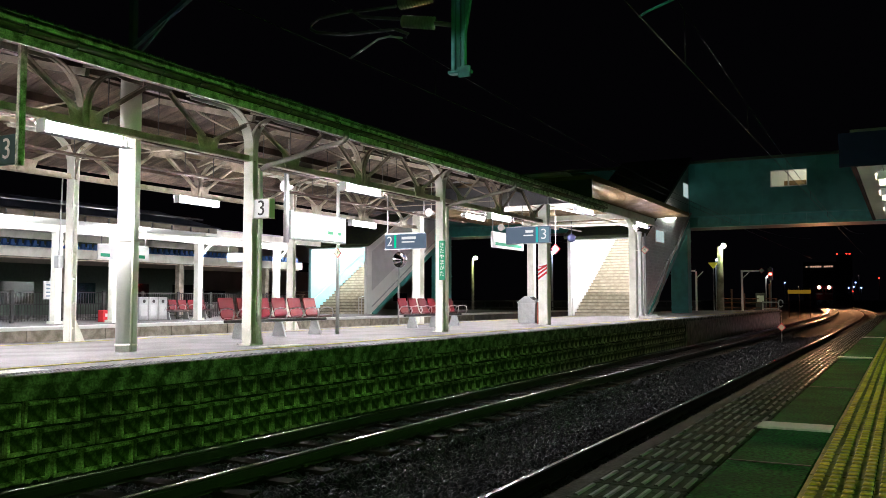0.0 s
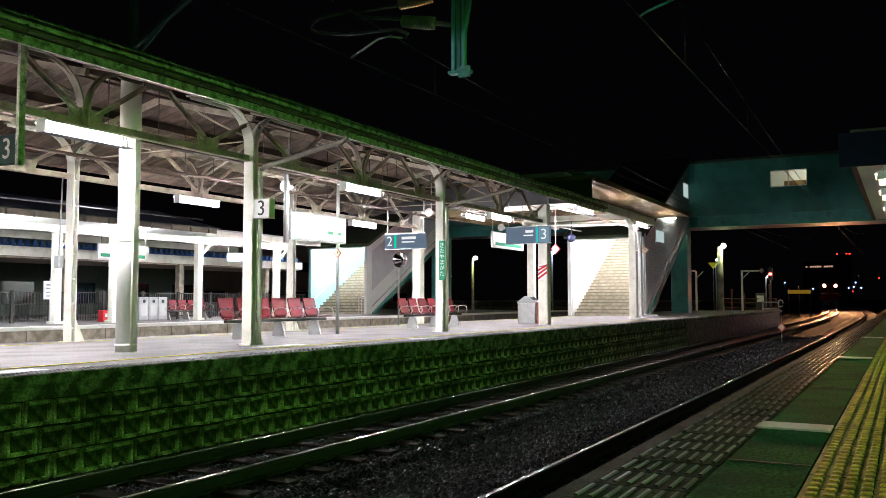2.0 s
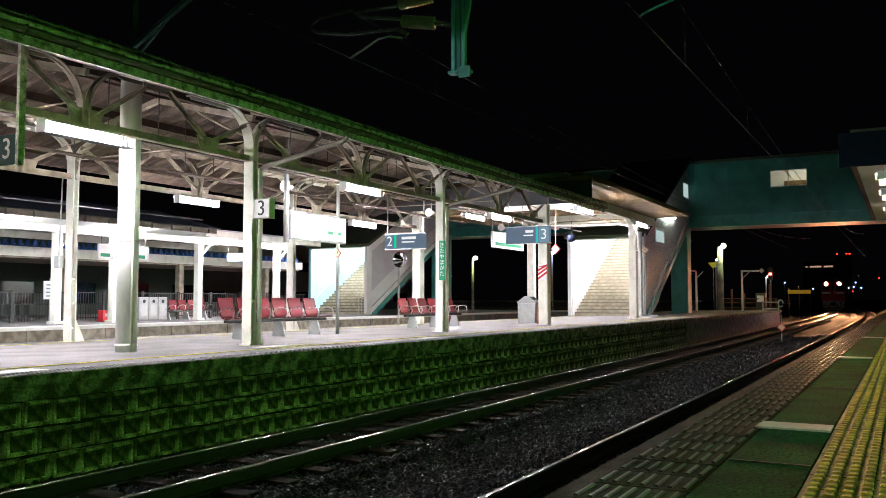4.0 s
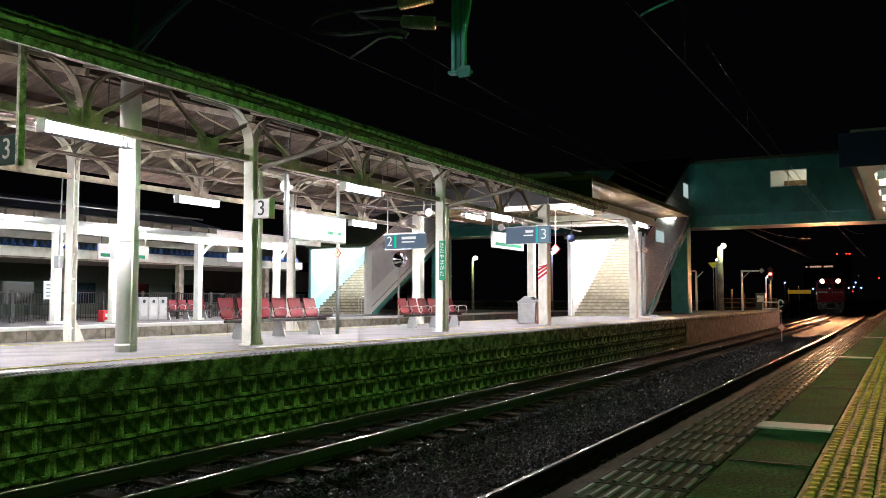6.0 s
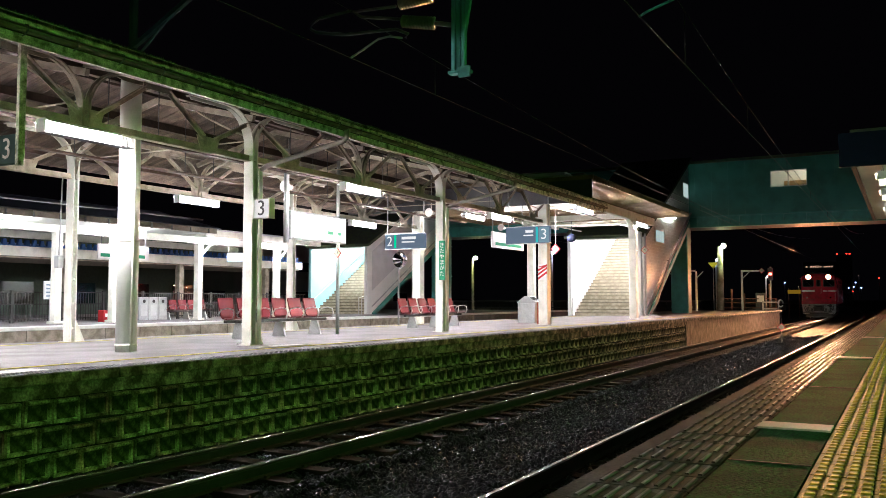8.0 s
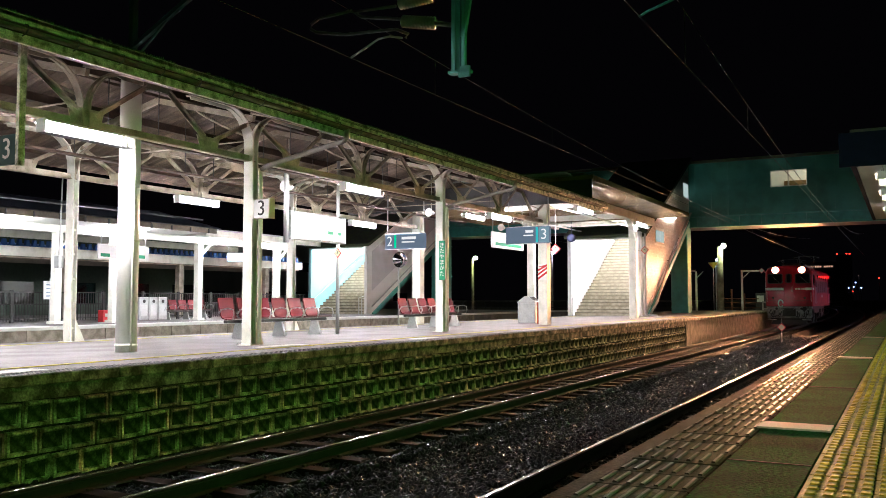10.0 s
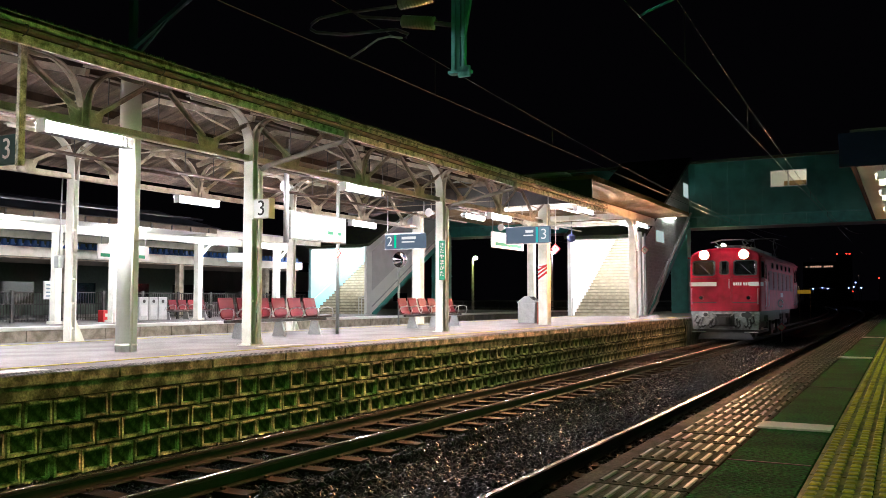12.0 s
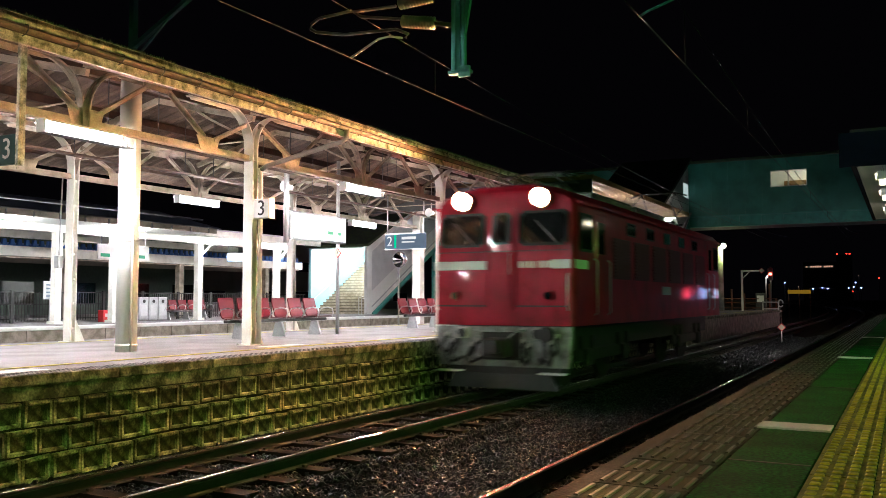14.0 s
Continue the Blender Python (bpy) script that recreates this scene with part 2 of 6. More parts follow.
# ---- setting: ground, platforms, tracks ----
def ribbon(bm, outline, ys):
    """An outline (x, z) drawn along the tracks, following their bend."""
    prev = None
    for y in ys:
        s, h = bend(y), rise(y)
        ring = [bm.verts.new((x + s, y, z + h)) for x, z in outline]
        n = len(ring)
        if prev:
            for i in range(n):
                bm.faces.new((prev[i], prev[(i + 1) % n], ring[(i + 1) % n], ring[i]))
        else:
            bm.faces.new(ring)
        prev = ring
    bm.faces.new(prev[::-1])


def sweep(bm, pts, w, h, side):
    """A flat bar w wide along side and h deep, bent along the points."""
    pts = [Vector(p) for p in pts]
    side = Vector(side)
    prev = None
    for i, p in enumerate(pts):
        d = (pts[min(i + 1, len(pts) - 1)] - pts[max(i - 1, 0)]).normalized()
        u = side.cross(d).normalized()
        ring = [bm.verts.new(p + side * (w / 2 * a) + u * (h / 2 * b)) for a, b in ((-1, -1), (1, -1), (1, 1), (-1, 1))]
        if prev:
            for k in range(4):
                bm.faces.new((prev[k], prev[(k + 1) % 4], ring[(k + 1) % 4], ring[k]))
        else:
            bm.faces.new(ring)
        prev = ring
    bm.faces.new(prev[::-1])


LONG = [-14, -6, 0, 6, 12, 18, 24, 32, 40, 48, 56, 64, 70] + list(range(76, 300, 6))

bm = bmesh.new()
box(bm, -900, 900, -120, 2600, -1.2, -0.5)
solid("ground", bm, M_GROUND, "dark bare ground reaching away into the night", "ground", kind="structure")

bm = bmesh.new()
ribbon(bm, [(EDGE_A + 0.1, -0.5), (-1.3, -0.5), (-1.5, -0.23), (-2.0, -0.21), (TRACK_B - 0.9, -0.21), (TRACK_B - 1.35, -0.23), (-4.55, -0.32), (TRACK_A + 1.3, -0.26), (TRACK_A + 0.9, -0.215), (TRACK_A - 0.9, -0.215), (EDGE_A + 0.1, -0.2)], LONG)
solid("ballast_bed", bm, M_BALLAST_SHADED, "bed of crushed stone under the tracks, toned dark for shade", "ballast", kind="structure")
bm = bmesh.new()
ribbon(bm, [(-22.8, -0.5), (-15.0, -0.5), (-15.2, -0.2), (-22.6, -0.2)], LONG)
solid("ballast_bed", bm, M_BALLAST_SHADED, "stone bed between the two further platforms, toned dark for shade", "ballast", kind="structure")


def rail(c, side):
    x = c + side * GAUGE / 2
    t = thing("rail", "steel rail with a polished head and rusty sides", "rail", group="rails of the two tracks")
    bm = bmesh.new()
    ribbon(bm, [(x - .062, -.153), (x + .062, -.153), (x + .062, -.14), (x + .012, -.125), (x + .012, -.045), (x + .032, -.035), (x + .032, -.012), (x - .032, -.012), (x - .032, -.035), (x - .012, -.045), (x - .012, -.125), (x - .062, -.14)], LONG)
    part("web", bm, M_RAIL, t, "rust-brown rail web and foot")
    bm = bmesh.new()
    ribbon(bm, [(x - .031, -.0115), (x + .031, -.0115), (x + .031, -.004), (x + .022, 0), (x - .022, 0), (x - .031, -.004)], LONG)
    part("head", bm, M_HEAD, t, "bright polished rail head")


for c in (TRACK_A, TRACK_B):
    for s in (-1, 1):
        rail(c, s)
for c in (-17.2,):
    for s in (-1, 1):
        rail(c, s)


def sleeper_mesh():
    bm = bmesh.new()
    prism(bm, [(-.12, -.32), (.12, -.32), (.1, -.142), (-.1, -.142)], -1.0, 1.0, "x")
    me = mesh("sleeper", bm, M_SLEEPER_SHADED)
    bm = bmesh.new()
    bevelled(bm, -.02, .02, -.03, .03, -.143, -.115, .006)
    return me, mesh("rail_clip", bm, M_RAIL)


SLEEPER, CLIPS = sleeper_mesh()
SP = 0.645
for c, y0, n in ((TRACK_A, 3.2, 118), (TRACK_B, 2.9, 70)):
    for i in range(n):
        y = y0 + i * SP
        ob = tagged(new("sleeper", SLEEPER), "grey concrete sleeper bedded in ballast, both toned dark for shade", "sleeper", "sleepers of the tracks")
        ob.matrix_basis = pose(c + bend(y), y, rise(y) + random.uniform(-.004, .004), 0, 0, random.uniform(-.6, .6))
        for s in (-1, 1):
            for q in (-1, 1):
                piece("rail_clip", CLIPS, ob, pose(s * GAUGE / 2 + q * .1, 0, 0))


def stones(name, rects, label):
    """Loose angular stones, one mesh: lumps of 12 faces scattered over rectangles (x0, x1, y0, y1, number, size)."""
    base = np.array([(0, 0, 1), (.9, 0, .45), (.28, .85, .45), (-.72, .53, .45), (-.72, -.53, .45), (.28, -.85, .45), (.72, .53, -.45), (-.28, .85, -.45), (-.9, 0, -.45), (-.28, -.85, -.45), (.72, -.53, -.45), (0, 0, -1)])
    tri = [(0, 1, 2), (0, 2, 3), (0, 3, 4), (0, 4, 5), (0, 5, 1), (1, 6, 2), (2, 7, 3), (3, 8, 4), (4, 9, 5), (5, 10, 1), (6, 7, 2), (7, 8, 3), (8, 9, 4), (9, 10, 5), (10, 6, 1)]
    rng = np.random.default_rng(5)
    V, F = [], []
    k = 0
    for x0, x1, y0, y1, n, size in rects:
        for i in range(n):
            x, y = rng.uniform(x0, x1), rng.uniform(y0, y1)
            lo = -0.18 if x > -5.42 else -0.215
            if -5.2 < x < -4.0:
                lo = -0.29 + 0.1 * abs(x + 4.6)
            r = size * rng.uniform(.6, 1.3)
            a = rng.normal(size=(3, 3))
            q, _ = np.linalg.qr(a)
            p = (base * (1 + rng.uniform(-.28, .28, (12, 1))) * (r, r * rng.uniform(.6, 1), r * rng.uniform(.5, .9))) @ q
            V.extend((p + (x, y, lo + rng.uniform(0, .035))).tolist())
            F.extend([(a_ + k, b_ + k, c_ + k) for a_, b_, c_ in tri])
            k += 12
    me = bpy.data.meshes.new(name)
    me.from_pydata(V, [], F)
    me.materials.append(M_STONE_SHADED)
    return tagged(new(name, me), label, "ballast", kind="stuff")


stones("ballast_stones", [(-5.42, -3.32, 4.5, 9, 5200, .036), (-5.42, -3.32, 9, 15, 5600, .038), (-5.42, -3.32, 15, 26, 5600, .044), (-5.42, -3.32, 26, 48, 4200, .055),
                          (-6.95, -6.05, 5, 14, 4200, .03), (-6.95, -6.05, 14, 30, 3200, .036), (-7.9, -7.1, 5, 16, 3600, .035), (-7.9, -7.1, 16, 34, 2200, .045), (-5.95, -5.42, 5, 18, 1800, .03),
                          (-3.15, -1.5, 3, 10, 3200, .036), (-3.15, -1.5, 10, 24, 2200, .045)], "loose angular grey ballast stones between the rails, toned dark for shade")

# island platform: slab with a slight fall to the far side, coping, block wall
bm = bmesh.new()
prism(bm, [(EDGE_A - .32, -.5), (EDGE_A - .32, PLAT - .004), (-9.6, PLAT - .004), (-15.0, .862), (-15.0, -.5)], -14, 66, "y")
solid("platform_island", bm, M_SLAB, "grey asphalt island platform lit by tube lamps", "platform", kind="structure")
bm = bmesh.new()
box(bm, EDGE_A - .5, EDGE_A - .06, 36.2, 66, -.5, PLAT - .02)
solid("wall_island_far", bm, M_CONCRETE, "stained smooth concrete platform side wall", "wall", kind="structure")
wall_face = bpy.data.objects.new("wall_island", None)
scene.collection.objects.link(wall_face)
tagged(wall_face, "mossy platform retaining wall of framed concrete blocks", "wall", kind="structure")
bm = bmesh.new()
box(bm, EDGE_A - .31, EDGE_A - .085, -14, 36.2, -.5, .66)
part("mortar_bed", bm, M_MORTAR, wall_face, "dark recessed mortar bed")


def coping(y0, y1):
    bm = bmesh.new()
    bevelled(bm, EDGE_A - .33, EDGE_A, y0 + .004, y1 - .004, .8, PLAT, .012)
    return bm


y = -2.0
while y < 66:
    part("coping_stone", coping(y, y + 1.5), M_COPING, wall_face)
    y += 1.5
bm = bmesh.new()
box(bm, EDGE_A - .3, EDGE_A - .045, -14, 36.2, .65, .8)
part("concrete_band", bm, M_COPING, wall_face, "rough mossy concrete band under the coping")


def block_mesh(v):
    """A concrete facing block with a raised frame and a recessed rough panel."""
    rng = random.Random(v)
    bm = bmesh.new()
    w, h, d, f = .172, .132, .05, .036
    j = lambda a: rng.uniform(-a, a)
    out = [(-w + j(.011), -h + j(.01)), (w + j(.011), -h + j(.01)), (w + j(.011), h + j(.01)), (-w + j(.011), h + j(.01))]
    sh = lambda pts, k: [(p[0] * (1 - k / w), p[1] * (1 - k / h)) for p in pts]
    rings = [(out, 0), (sh(out, .008), d), (sh(out, f), d + j(.004)), (sh(out, f + .014), d - .026)]
    prev = None
    for pts, x in rings:
        r = [bm.verts.new((x, p[0], p[1])) for p in pts]
        if prev:
            for k in range(4):
                bm.faces.new((prev[k], prev[(k + 1) % 4], r[(k + 1) % 4], r[k]))
        prev = r
    c = bm.verts.new((d - .026 + rng.uniform(.001, .008), j(.04), j(.03)))
    for k in range(4):
        bm.faces.new((prev[k], prev[(k + 1) % 4], c))
    me = mesh("block", bm, [M_BLOCK, M_PANEL])
    for p in me.polygons:
        if len(p.vertices) == 3:
            p.material_index = 1
    return me


BLOCKS = [block_mesh(k) for k in range(14)]
rng = random.Random(4)
for row in range(3):
    y = 4.9 + (.18 if row % 2 else 0)
    z = .502 - row * .287
    while y < 36:
        piece("block", rng.choice(BLOCKS), wall_face, pose(EDGE_A - .088 + rng.uniform(-.012, .008), y + rng.uniform(-.01, .01), z + rng.uniform(-.009, .009), rng.uniform(-1.2, 1.2), 0, 0))
        y += .362

# painted line and tactile strip along the island edge
bm = bmesh.new()
box(bm, -8.93, -8.83, -10, 62, PLAT - .004, PLAT + .003)
solid("yellow_line", bm, M_YELLOW, "worn yellow line painted along the platform edge", "line", kind="structure")
bm = bmesh.new()
box(bm, -14.2, -14.1, -10, 62, .85, .8755)
solid("yellow_line", bm, M_YELLOW, "worn yellow line along the far side of the platform", "line", kind="structure")


def bumps(name, x0, x1, y0, y1, dx, dy, bw, bl, h, z, material, label):
    """Rows of raised pads, one mesh."""
    V, F = [], []
    x = x0
    k = 0
    while x < x1:
        y = y0
        while y < y1:
            for a, b, c in ((-1, -1, 0), (1, -1, 0), (1, 1, 0), (-1, 1, 0), (-.7, -.8, h), (.7, -.8, h), (.7, .8, h), (-.7, .8, h)):
                V.append((x + a * bw / 2, y + b * bl / 2, z + c))
            F.extend([(k + 4, k + 5, k + 6, k + 7), (k, k + 1, k + 5, k + 4), (k + 1, k + 2, k + 6, k + 5), (k + 2, k + 3, k + 7, k + 6), (k + 3, k, k + 4, k + 7)])
            k += 8
            y += dy
        x += dx
    me = bpy.data.meshes.new(name)
    me.from_pydata(V, [], F)
    me.materials.append(material)
    return tagged(new(name, me), label, "tactile paving", kind="stuff")


bumps("tactile_studs", EDGE_A - .28, EDGE_A - .02, 4, 40, .085, .11, .06, .06, .006, PLAT + .0005, M_DARK, "dark raised studs along the platform coping")

# the camera's platform
bm = bmesh.new()
ribbon(bm, [(-1.18, -.5), (-1.18, PLAT - .012), (-.785, PLAT - .012), (-.78, PLAT), (-.405, PLAT), (-.4, PLAT - .012), (.12, PLAT - .012), (.125, PLAT), (9, PLAT), (9, -.5)], [-14, -4, 2] + list(range(4, 96, 6)))
solid("platform_near", bm, M_PAVE, "rough dark asphalt platform with green lamplight put into its colour", "platform", kind="structure")
near_edge = bpy.data.objects.new("platform_edge_near", None)
scene.collection.objects.link(near_edge)
tagged(near_edge, "edge paving of worn ribbed tiles beside the track", "paving", kind="structure")
bm = bmesh.new()
ribbon(bm, [(-1.3, .6), (-1.3, PLAT - .02), (-.785, PLAT - .02), (-.785, .6)], [-14, -4, 2] + list(range(4, 96, 6)))
part("edge_slab", bm, M_EDGE, near_edge, "dark stained concrete edge slab")


def tile_mesh():
    """A worn paving tile with seven raised bars along it."""
    bm = bmesh.new()
    bevelled(bm, -.205, .205, -.152, .152, -.02, 0, .004)
    for k in range(7):
        x = -.174 + k * .058
        prism(bm, [(x - .011, 0), (x + .011, 0), (x + .0065, .0065), (x - .0065, .0065)], -.112, .112, "y")
    me = mesh("tile", bm, [M_TILE, M_RIB])
    for p in me.polygons:
        if p.center.z > .002:
            p.material_index = 1
    return me


TILE = tile_mesh()
for i in range(105):
    piece("tile", TILE, near_edge, pose(-.992 + random.uniform(-.003, .003), 2.45 + i * .315, PLAT + random.uniform(-.002, .002), random.uniform(-.3, .3), random.uniform(-.3, .3), random.uniform(-.3, .3)))
bm = bmesh.new()
bevelled(bm, -1.3, -.787, 35.5, 96, PLAT - .02, PLAT, .004)
part("far_tiles", bm, M_TILE, near_edge, "run of worn tiles further along")
bumps("edge_tile_bars", -1.166, -.81, 35.6, 70, .058, .315, .022, .224, .0065, PLAT, M_RIB, "worn raised bars on the far edge tiles")

tactile = bpy.data.objects.new("tactile_strip", None)
scene.collection.objects.link(tactile)
tagged(tactile, "yellow tactile warning strip set into the platform", "tactile paving", kind="structure")
bm = bmesh.new()
bevelled(bm, -.129, .129, -.146, .146, -.012, 0, .003)
YT = mesh("yellow_tile", bm, mat("yellow_tactile_tile_worn", (0.17, 0.15, 0.008), 0.6, vary=0.4, scale=5, bump=0.4, tint=(0.075, 0.075, 0.008), spread=0.5, piece=0.2, spec=0.12))
for i in range(120):
    for k in range(2):
        piece("yellow_tile", YT, tactile, pose(-.268 + k * .262, 2.5 + i * .3, PLAT + .001 + random.uniform(-.001, .001)))
bumps("yellow_studs", -.355, .11, 2.45, 38, .0655, .1, .044, .05, .006, PLAT + .0012, M_YELLOW, "worn yellow studs on the tactile tiles")
for y0 in (5.5, 12.5, 19.4):
    bm = bmesh.new()
    box(bm, -.81, -.405, y0, y0 + .25, PLAT + .0005, PLAT + .012)
    solid("platform_mark", bm, M_WHITE, "scuffed white mark painted across the platform", "floor mark")
for y0 in (4.35, 8.3, 16.2):
    bm = bmesh.new()
    box(bm, -.777, -.408, y0, y0 + .02, PLAT + .0005, PLAT + .003)
    solid("joint_strip", bm, M_BLACK, "dark tarred joint across the asphalt", "joint", kind="structure")

# far platform
FP = .84
EDGE_C = -24.0
bm = bmesh.new()
box(bm, -42, EDGE_C - .06, -14, 66, -.5, FP - .004)
solid("platform_far", bm, M_SLAB, "pale asphalt platform beyond the further tracks", "platform", kind="structure")
wf = bpy.data.objects.new("wall_far_platform", None)
scene.collection.objects.link(wf)
tagged(wf, "grey stained panel wall under the far platform edge", "wall", kind="structure")
for i in range(26):
    bm = bmesh.new()
    bevelled(bm, EDGE_C - .07, EDGE_C - .02, 10 + i * 1.5, 11.48 + i * 1.5, -.5, FP - .12, .01)
    part("wall_panel", bm, M_CONCRETE, wf)
bm = bmesh.new()
bevelled(bm, EDGE_C - .45, EDGE_C, -14, 66, FP - .12, FP, .015)
part("coping", bm, M_WALL, wf, "pale coping along the edge")


# ---- the island canopy: trusses of bent old rails ----
FRONT, REAR, TOPZ, LOWZ = -9.88, -14.4, 4.95, 4.11
EAVE, REAR_EAVE, RIDGE = -8.0, -16.25, -12.14
canopy = thing("platform_canopy", "old timber canopy on riveted white steel trusses with mossy eaves", "canopy")


def roof_z(x):
    """Underside of the roof boards."""
    return 5.02 + (RIDGE - FRONT) * -.245 - abs(x - RIDGE) * .245


def arc(x, y, s, z0, top, n=8):
    """Points of a rail that runs up and bends over along the truss; s: to which side."""
    R = .62
    pts = [(x, y + s * .055, z0), (x, y + s * .055, top - R)]
    for k in range(1, n + 1):
        a = k / n * math.pi / 2
        pts.append((x, y + s * (.055 + R * (1 - math.cos(a))), top - R + R * math.sin(a)))
    pts.append((x, y + s * 1.45, top))
    return pts


def truss_post(x, y, full, floor=PLAT):
    t = thing("truss_post" if full else "truss_strut", "white-painted post of two bent old rails" if full else "cream-painted short truss strut of two bent old rails, toned darker for shade", "post" if full else "strut", group="canopy posts" if full else "canopy struts")
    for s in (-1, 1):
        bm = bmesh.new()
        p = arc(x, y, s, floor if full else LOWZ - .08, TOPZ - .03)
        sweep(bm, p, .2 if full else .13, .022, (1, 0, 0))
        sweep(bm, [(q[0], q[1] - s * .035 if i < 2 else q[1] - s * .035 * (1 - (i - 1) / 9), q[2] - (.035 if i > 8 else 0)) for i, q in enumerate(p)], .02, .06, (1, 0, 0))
        part("bent_rail", bm, M_STEEL if full else M_STEEL_SHADED, t)
    if full:
        bm = bmesh.new()
        prism(bm, [(y + .05, floor + .55), (y + .32, floor), (y + .05, floor)], x - .05, x + .05, "x")
        part("foot_gusset", bm, M_STEEL, t)
        bm = bmesh.new()
        for k in range(7):
            box(bm, x - .055, x + .055, y - .07, y + .07, floor + .25 + k * .48, floor + .29 + k * .48)
        bevelled(bm, x - .14, x + .14, y - .14, y + .14, floor - .01, floor + .02, .005)
        part("batten", bm, M_STEEL, t, "riveted batten plates and base plate")
    return t


def truss(x, yA, yB, rear=False):
    """One run of truss along the platform: chords, web bars, gussets."""
    t = thing("roof_truss", "cream-painted riveted truss running along the canopy, toned darker for shade", "truss", group="canopy trusses")
    M = M_STEEL_SHADED
    bm = bmesh.new()
    box(bm, x - .06, x - .004, yA, yB, LOWZ - .055, LOWZ + .055)
    box(bm, x + .004, x + .06, yA, yB, LOWZ - .055, LOWZ - .04)
    box(bm, x + .004, x + .018, yA, yB, LOWZ - .04, LOWZ + .055)
    part("lower_chord", bm, M, t)
    bm = bmesh.new()
    box(bm, x - .05, x + .05, yA, yB, TOPZ - .01, TOPZ + .09)
    part("upper_chord", bm, M, t)
    y = yA
    nodes = []
    while y <= yB + .1:
        nodes.append(y)
        y += 3.43
    for k, a in enumerate(nodes):
        for s in (-1, 1):
            post_end = (k % 2 == 0)
            # at a post the web falls to a gusset and rises to a plate, then falls to the strut
            if post_end:
                web = [((a + s * .12, TOPZ - .25), (a + s * .95, LOWZ + .17)), ((a + s * 1.2, LOWZ + .17), (a + s * 1.95, TOPZ - .12))]
                g = a + s * 1.07
                web2 = [((a + s * 2.4, TOPZ - .12), (a + s * 3.28, LOWZ + .12))]
                if yA <= g <= yB:
                    bm = bmesh.new()
                    prism(bm, [(g - .26, LOWZ + .2), (g + .26, LOWZ + .2), (g + .17, LOWZ - .03), (g - .17, LOWZ - .03)], x + .02, x + .034, "x")
                    for q in (-.18, -.09, 0, .09, .18):
                        for zz in (.02, .15):
                            disc(bm, (x + .034, g + q * (1.2 if zz > .1 else .8), LOWZ + zz), .012, .006, "x", 6)
                    part("gusset_plate", bm, M, t)
                u = a + s * 2.18
                if yA <= u <= yB:
                    bm = bmesh.new()
                    prism(bm, [(u - .28, TOPZ), (u + .28, TOPZ), (u + .28, TOPZ - .14), (u - .28, TOPZ - .14)], x + .052, x + .066, "x")
                    for q in (-.22, -.14, .14, .22):
                        disc(bm, (x + .066, u + q, TOPZ - .08), .012, .006, "x", 6)
                    part("gusset_plate", bm, M, t)
                for (p, q) in web + web2:
                    if min(p[0], q[0]) < yA - .1 or max(p[0], q[0]) > yB + .1:
                        continue
                    bm = bmesh.new()
                    bar(bm, (x + .045, p[0], p[1]), (x + .045, q[0], q[1]), .012, .075, (0, 0, 1))
                    bar(bm, (x + .075, p[0], p[1] + .03), (x + .075, q[0], q[1] + .03), .06, .012, (0, 0, 1))
                    part("web_bar", bm, M, t)
            elif s == 1:
                bm = bmesh.new()
                prism(bm, [(a - .3, LOWZ + .2), (a + .3, LOWZ + .2), (a + .22, LOWZ - .1), (a - .22, LOWZ - .1)], x + .02, x + .034, "x")
                part("gusset_plate", bm, M, t)
    return t


POSTS = [4.55, 11.42, 18.29]
STRUTS = [1.1, 7.98, 14.84, 21.67]
for x, fl in ((FRONT, PLAT), (REAR, .865)):
    for y in POSTS:
        truss_post(x, y, True, fl)
    for y in STRUTS:
        truss_post(x, y, False)
truss(FRONT, -2.3, 25.16)
truss(REAR, -2.3, 25.16)

bm = bmesh.new()
tube(bm, [(-10.27, 9.14, PLAT), (-10.27, 9.14, 5.05)], .155, 24)
rp = thing("round_post", "thick round white-painted post with rust at its foot", "post")
part("shaft", bm, mat("chipped_white_paint", (0.86, 0.87, 0.84), 0.4, vary=0.05, scale=7, bump=0.1, tint=(0.5, 0.48, 0.4), spread=0.78), rp)
bm = bmesh.new()
for z in (1.0, 2.55, 3.35):
    tube(bm, [(-10.27, 9.14, z), (-10.27, 9.14, z + .03)], .162, 24)
tube(bm, [(-10.1, 9.08, PLAT), (-10.1, 9.08, 4.2)], .02, 8)
part("conduit", bm, M_STEEL, rp, "thin conduit strapped to the post")

# roof boards with gaps, purlins, rafters, ridge
V, F = [], []
rngb = random.Random(11)
y = -12.0
k = 0
while y < 25.2:
    for xa, xb in ((EAVE - .02, RIDGE), (RIDGE, REAR_EAVE)):
        w = .118
        dz = rngb.uniform(-.004, .004)
        for (xx, zz) in ((xa, roof_z(xa)), (xb, roof_z(xb))):
            for yy in (y, y + w - rngb.uniform(.006, .014)):
                for h in (0, .02):
                    V.append((xx, yy, zz + h + dz))
        F.extend([(k, k + 2, k + 6, k + 4), (k + 1, k + 5, k + 7, k + 3), (k, k + 4, k + 5, k + 1), (k + 2, k + 3, k + 7, k + 6), (k, k + 1, k + 3, k + 2), (k + 4, k + 6, k + 7, k + 5)])
        k += 8
    y += .12
me = bpy.data.meshes.new("roof_boarding")
me.from_pydata(V, [], F)
me.materials.append(M_BOARD)
nt = M_BOARD.node_tree
geo = nt.nodes.new("ShaderNodeNewGeometry")
mr = nt.nodes.new("ShaderNodeMapRange")
mr.inputs["To Min"].default_value, mr.inputs["To Max"].default_value = 0.6, 1.3
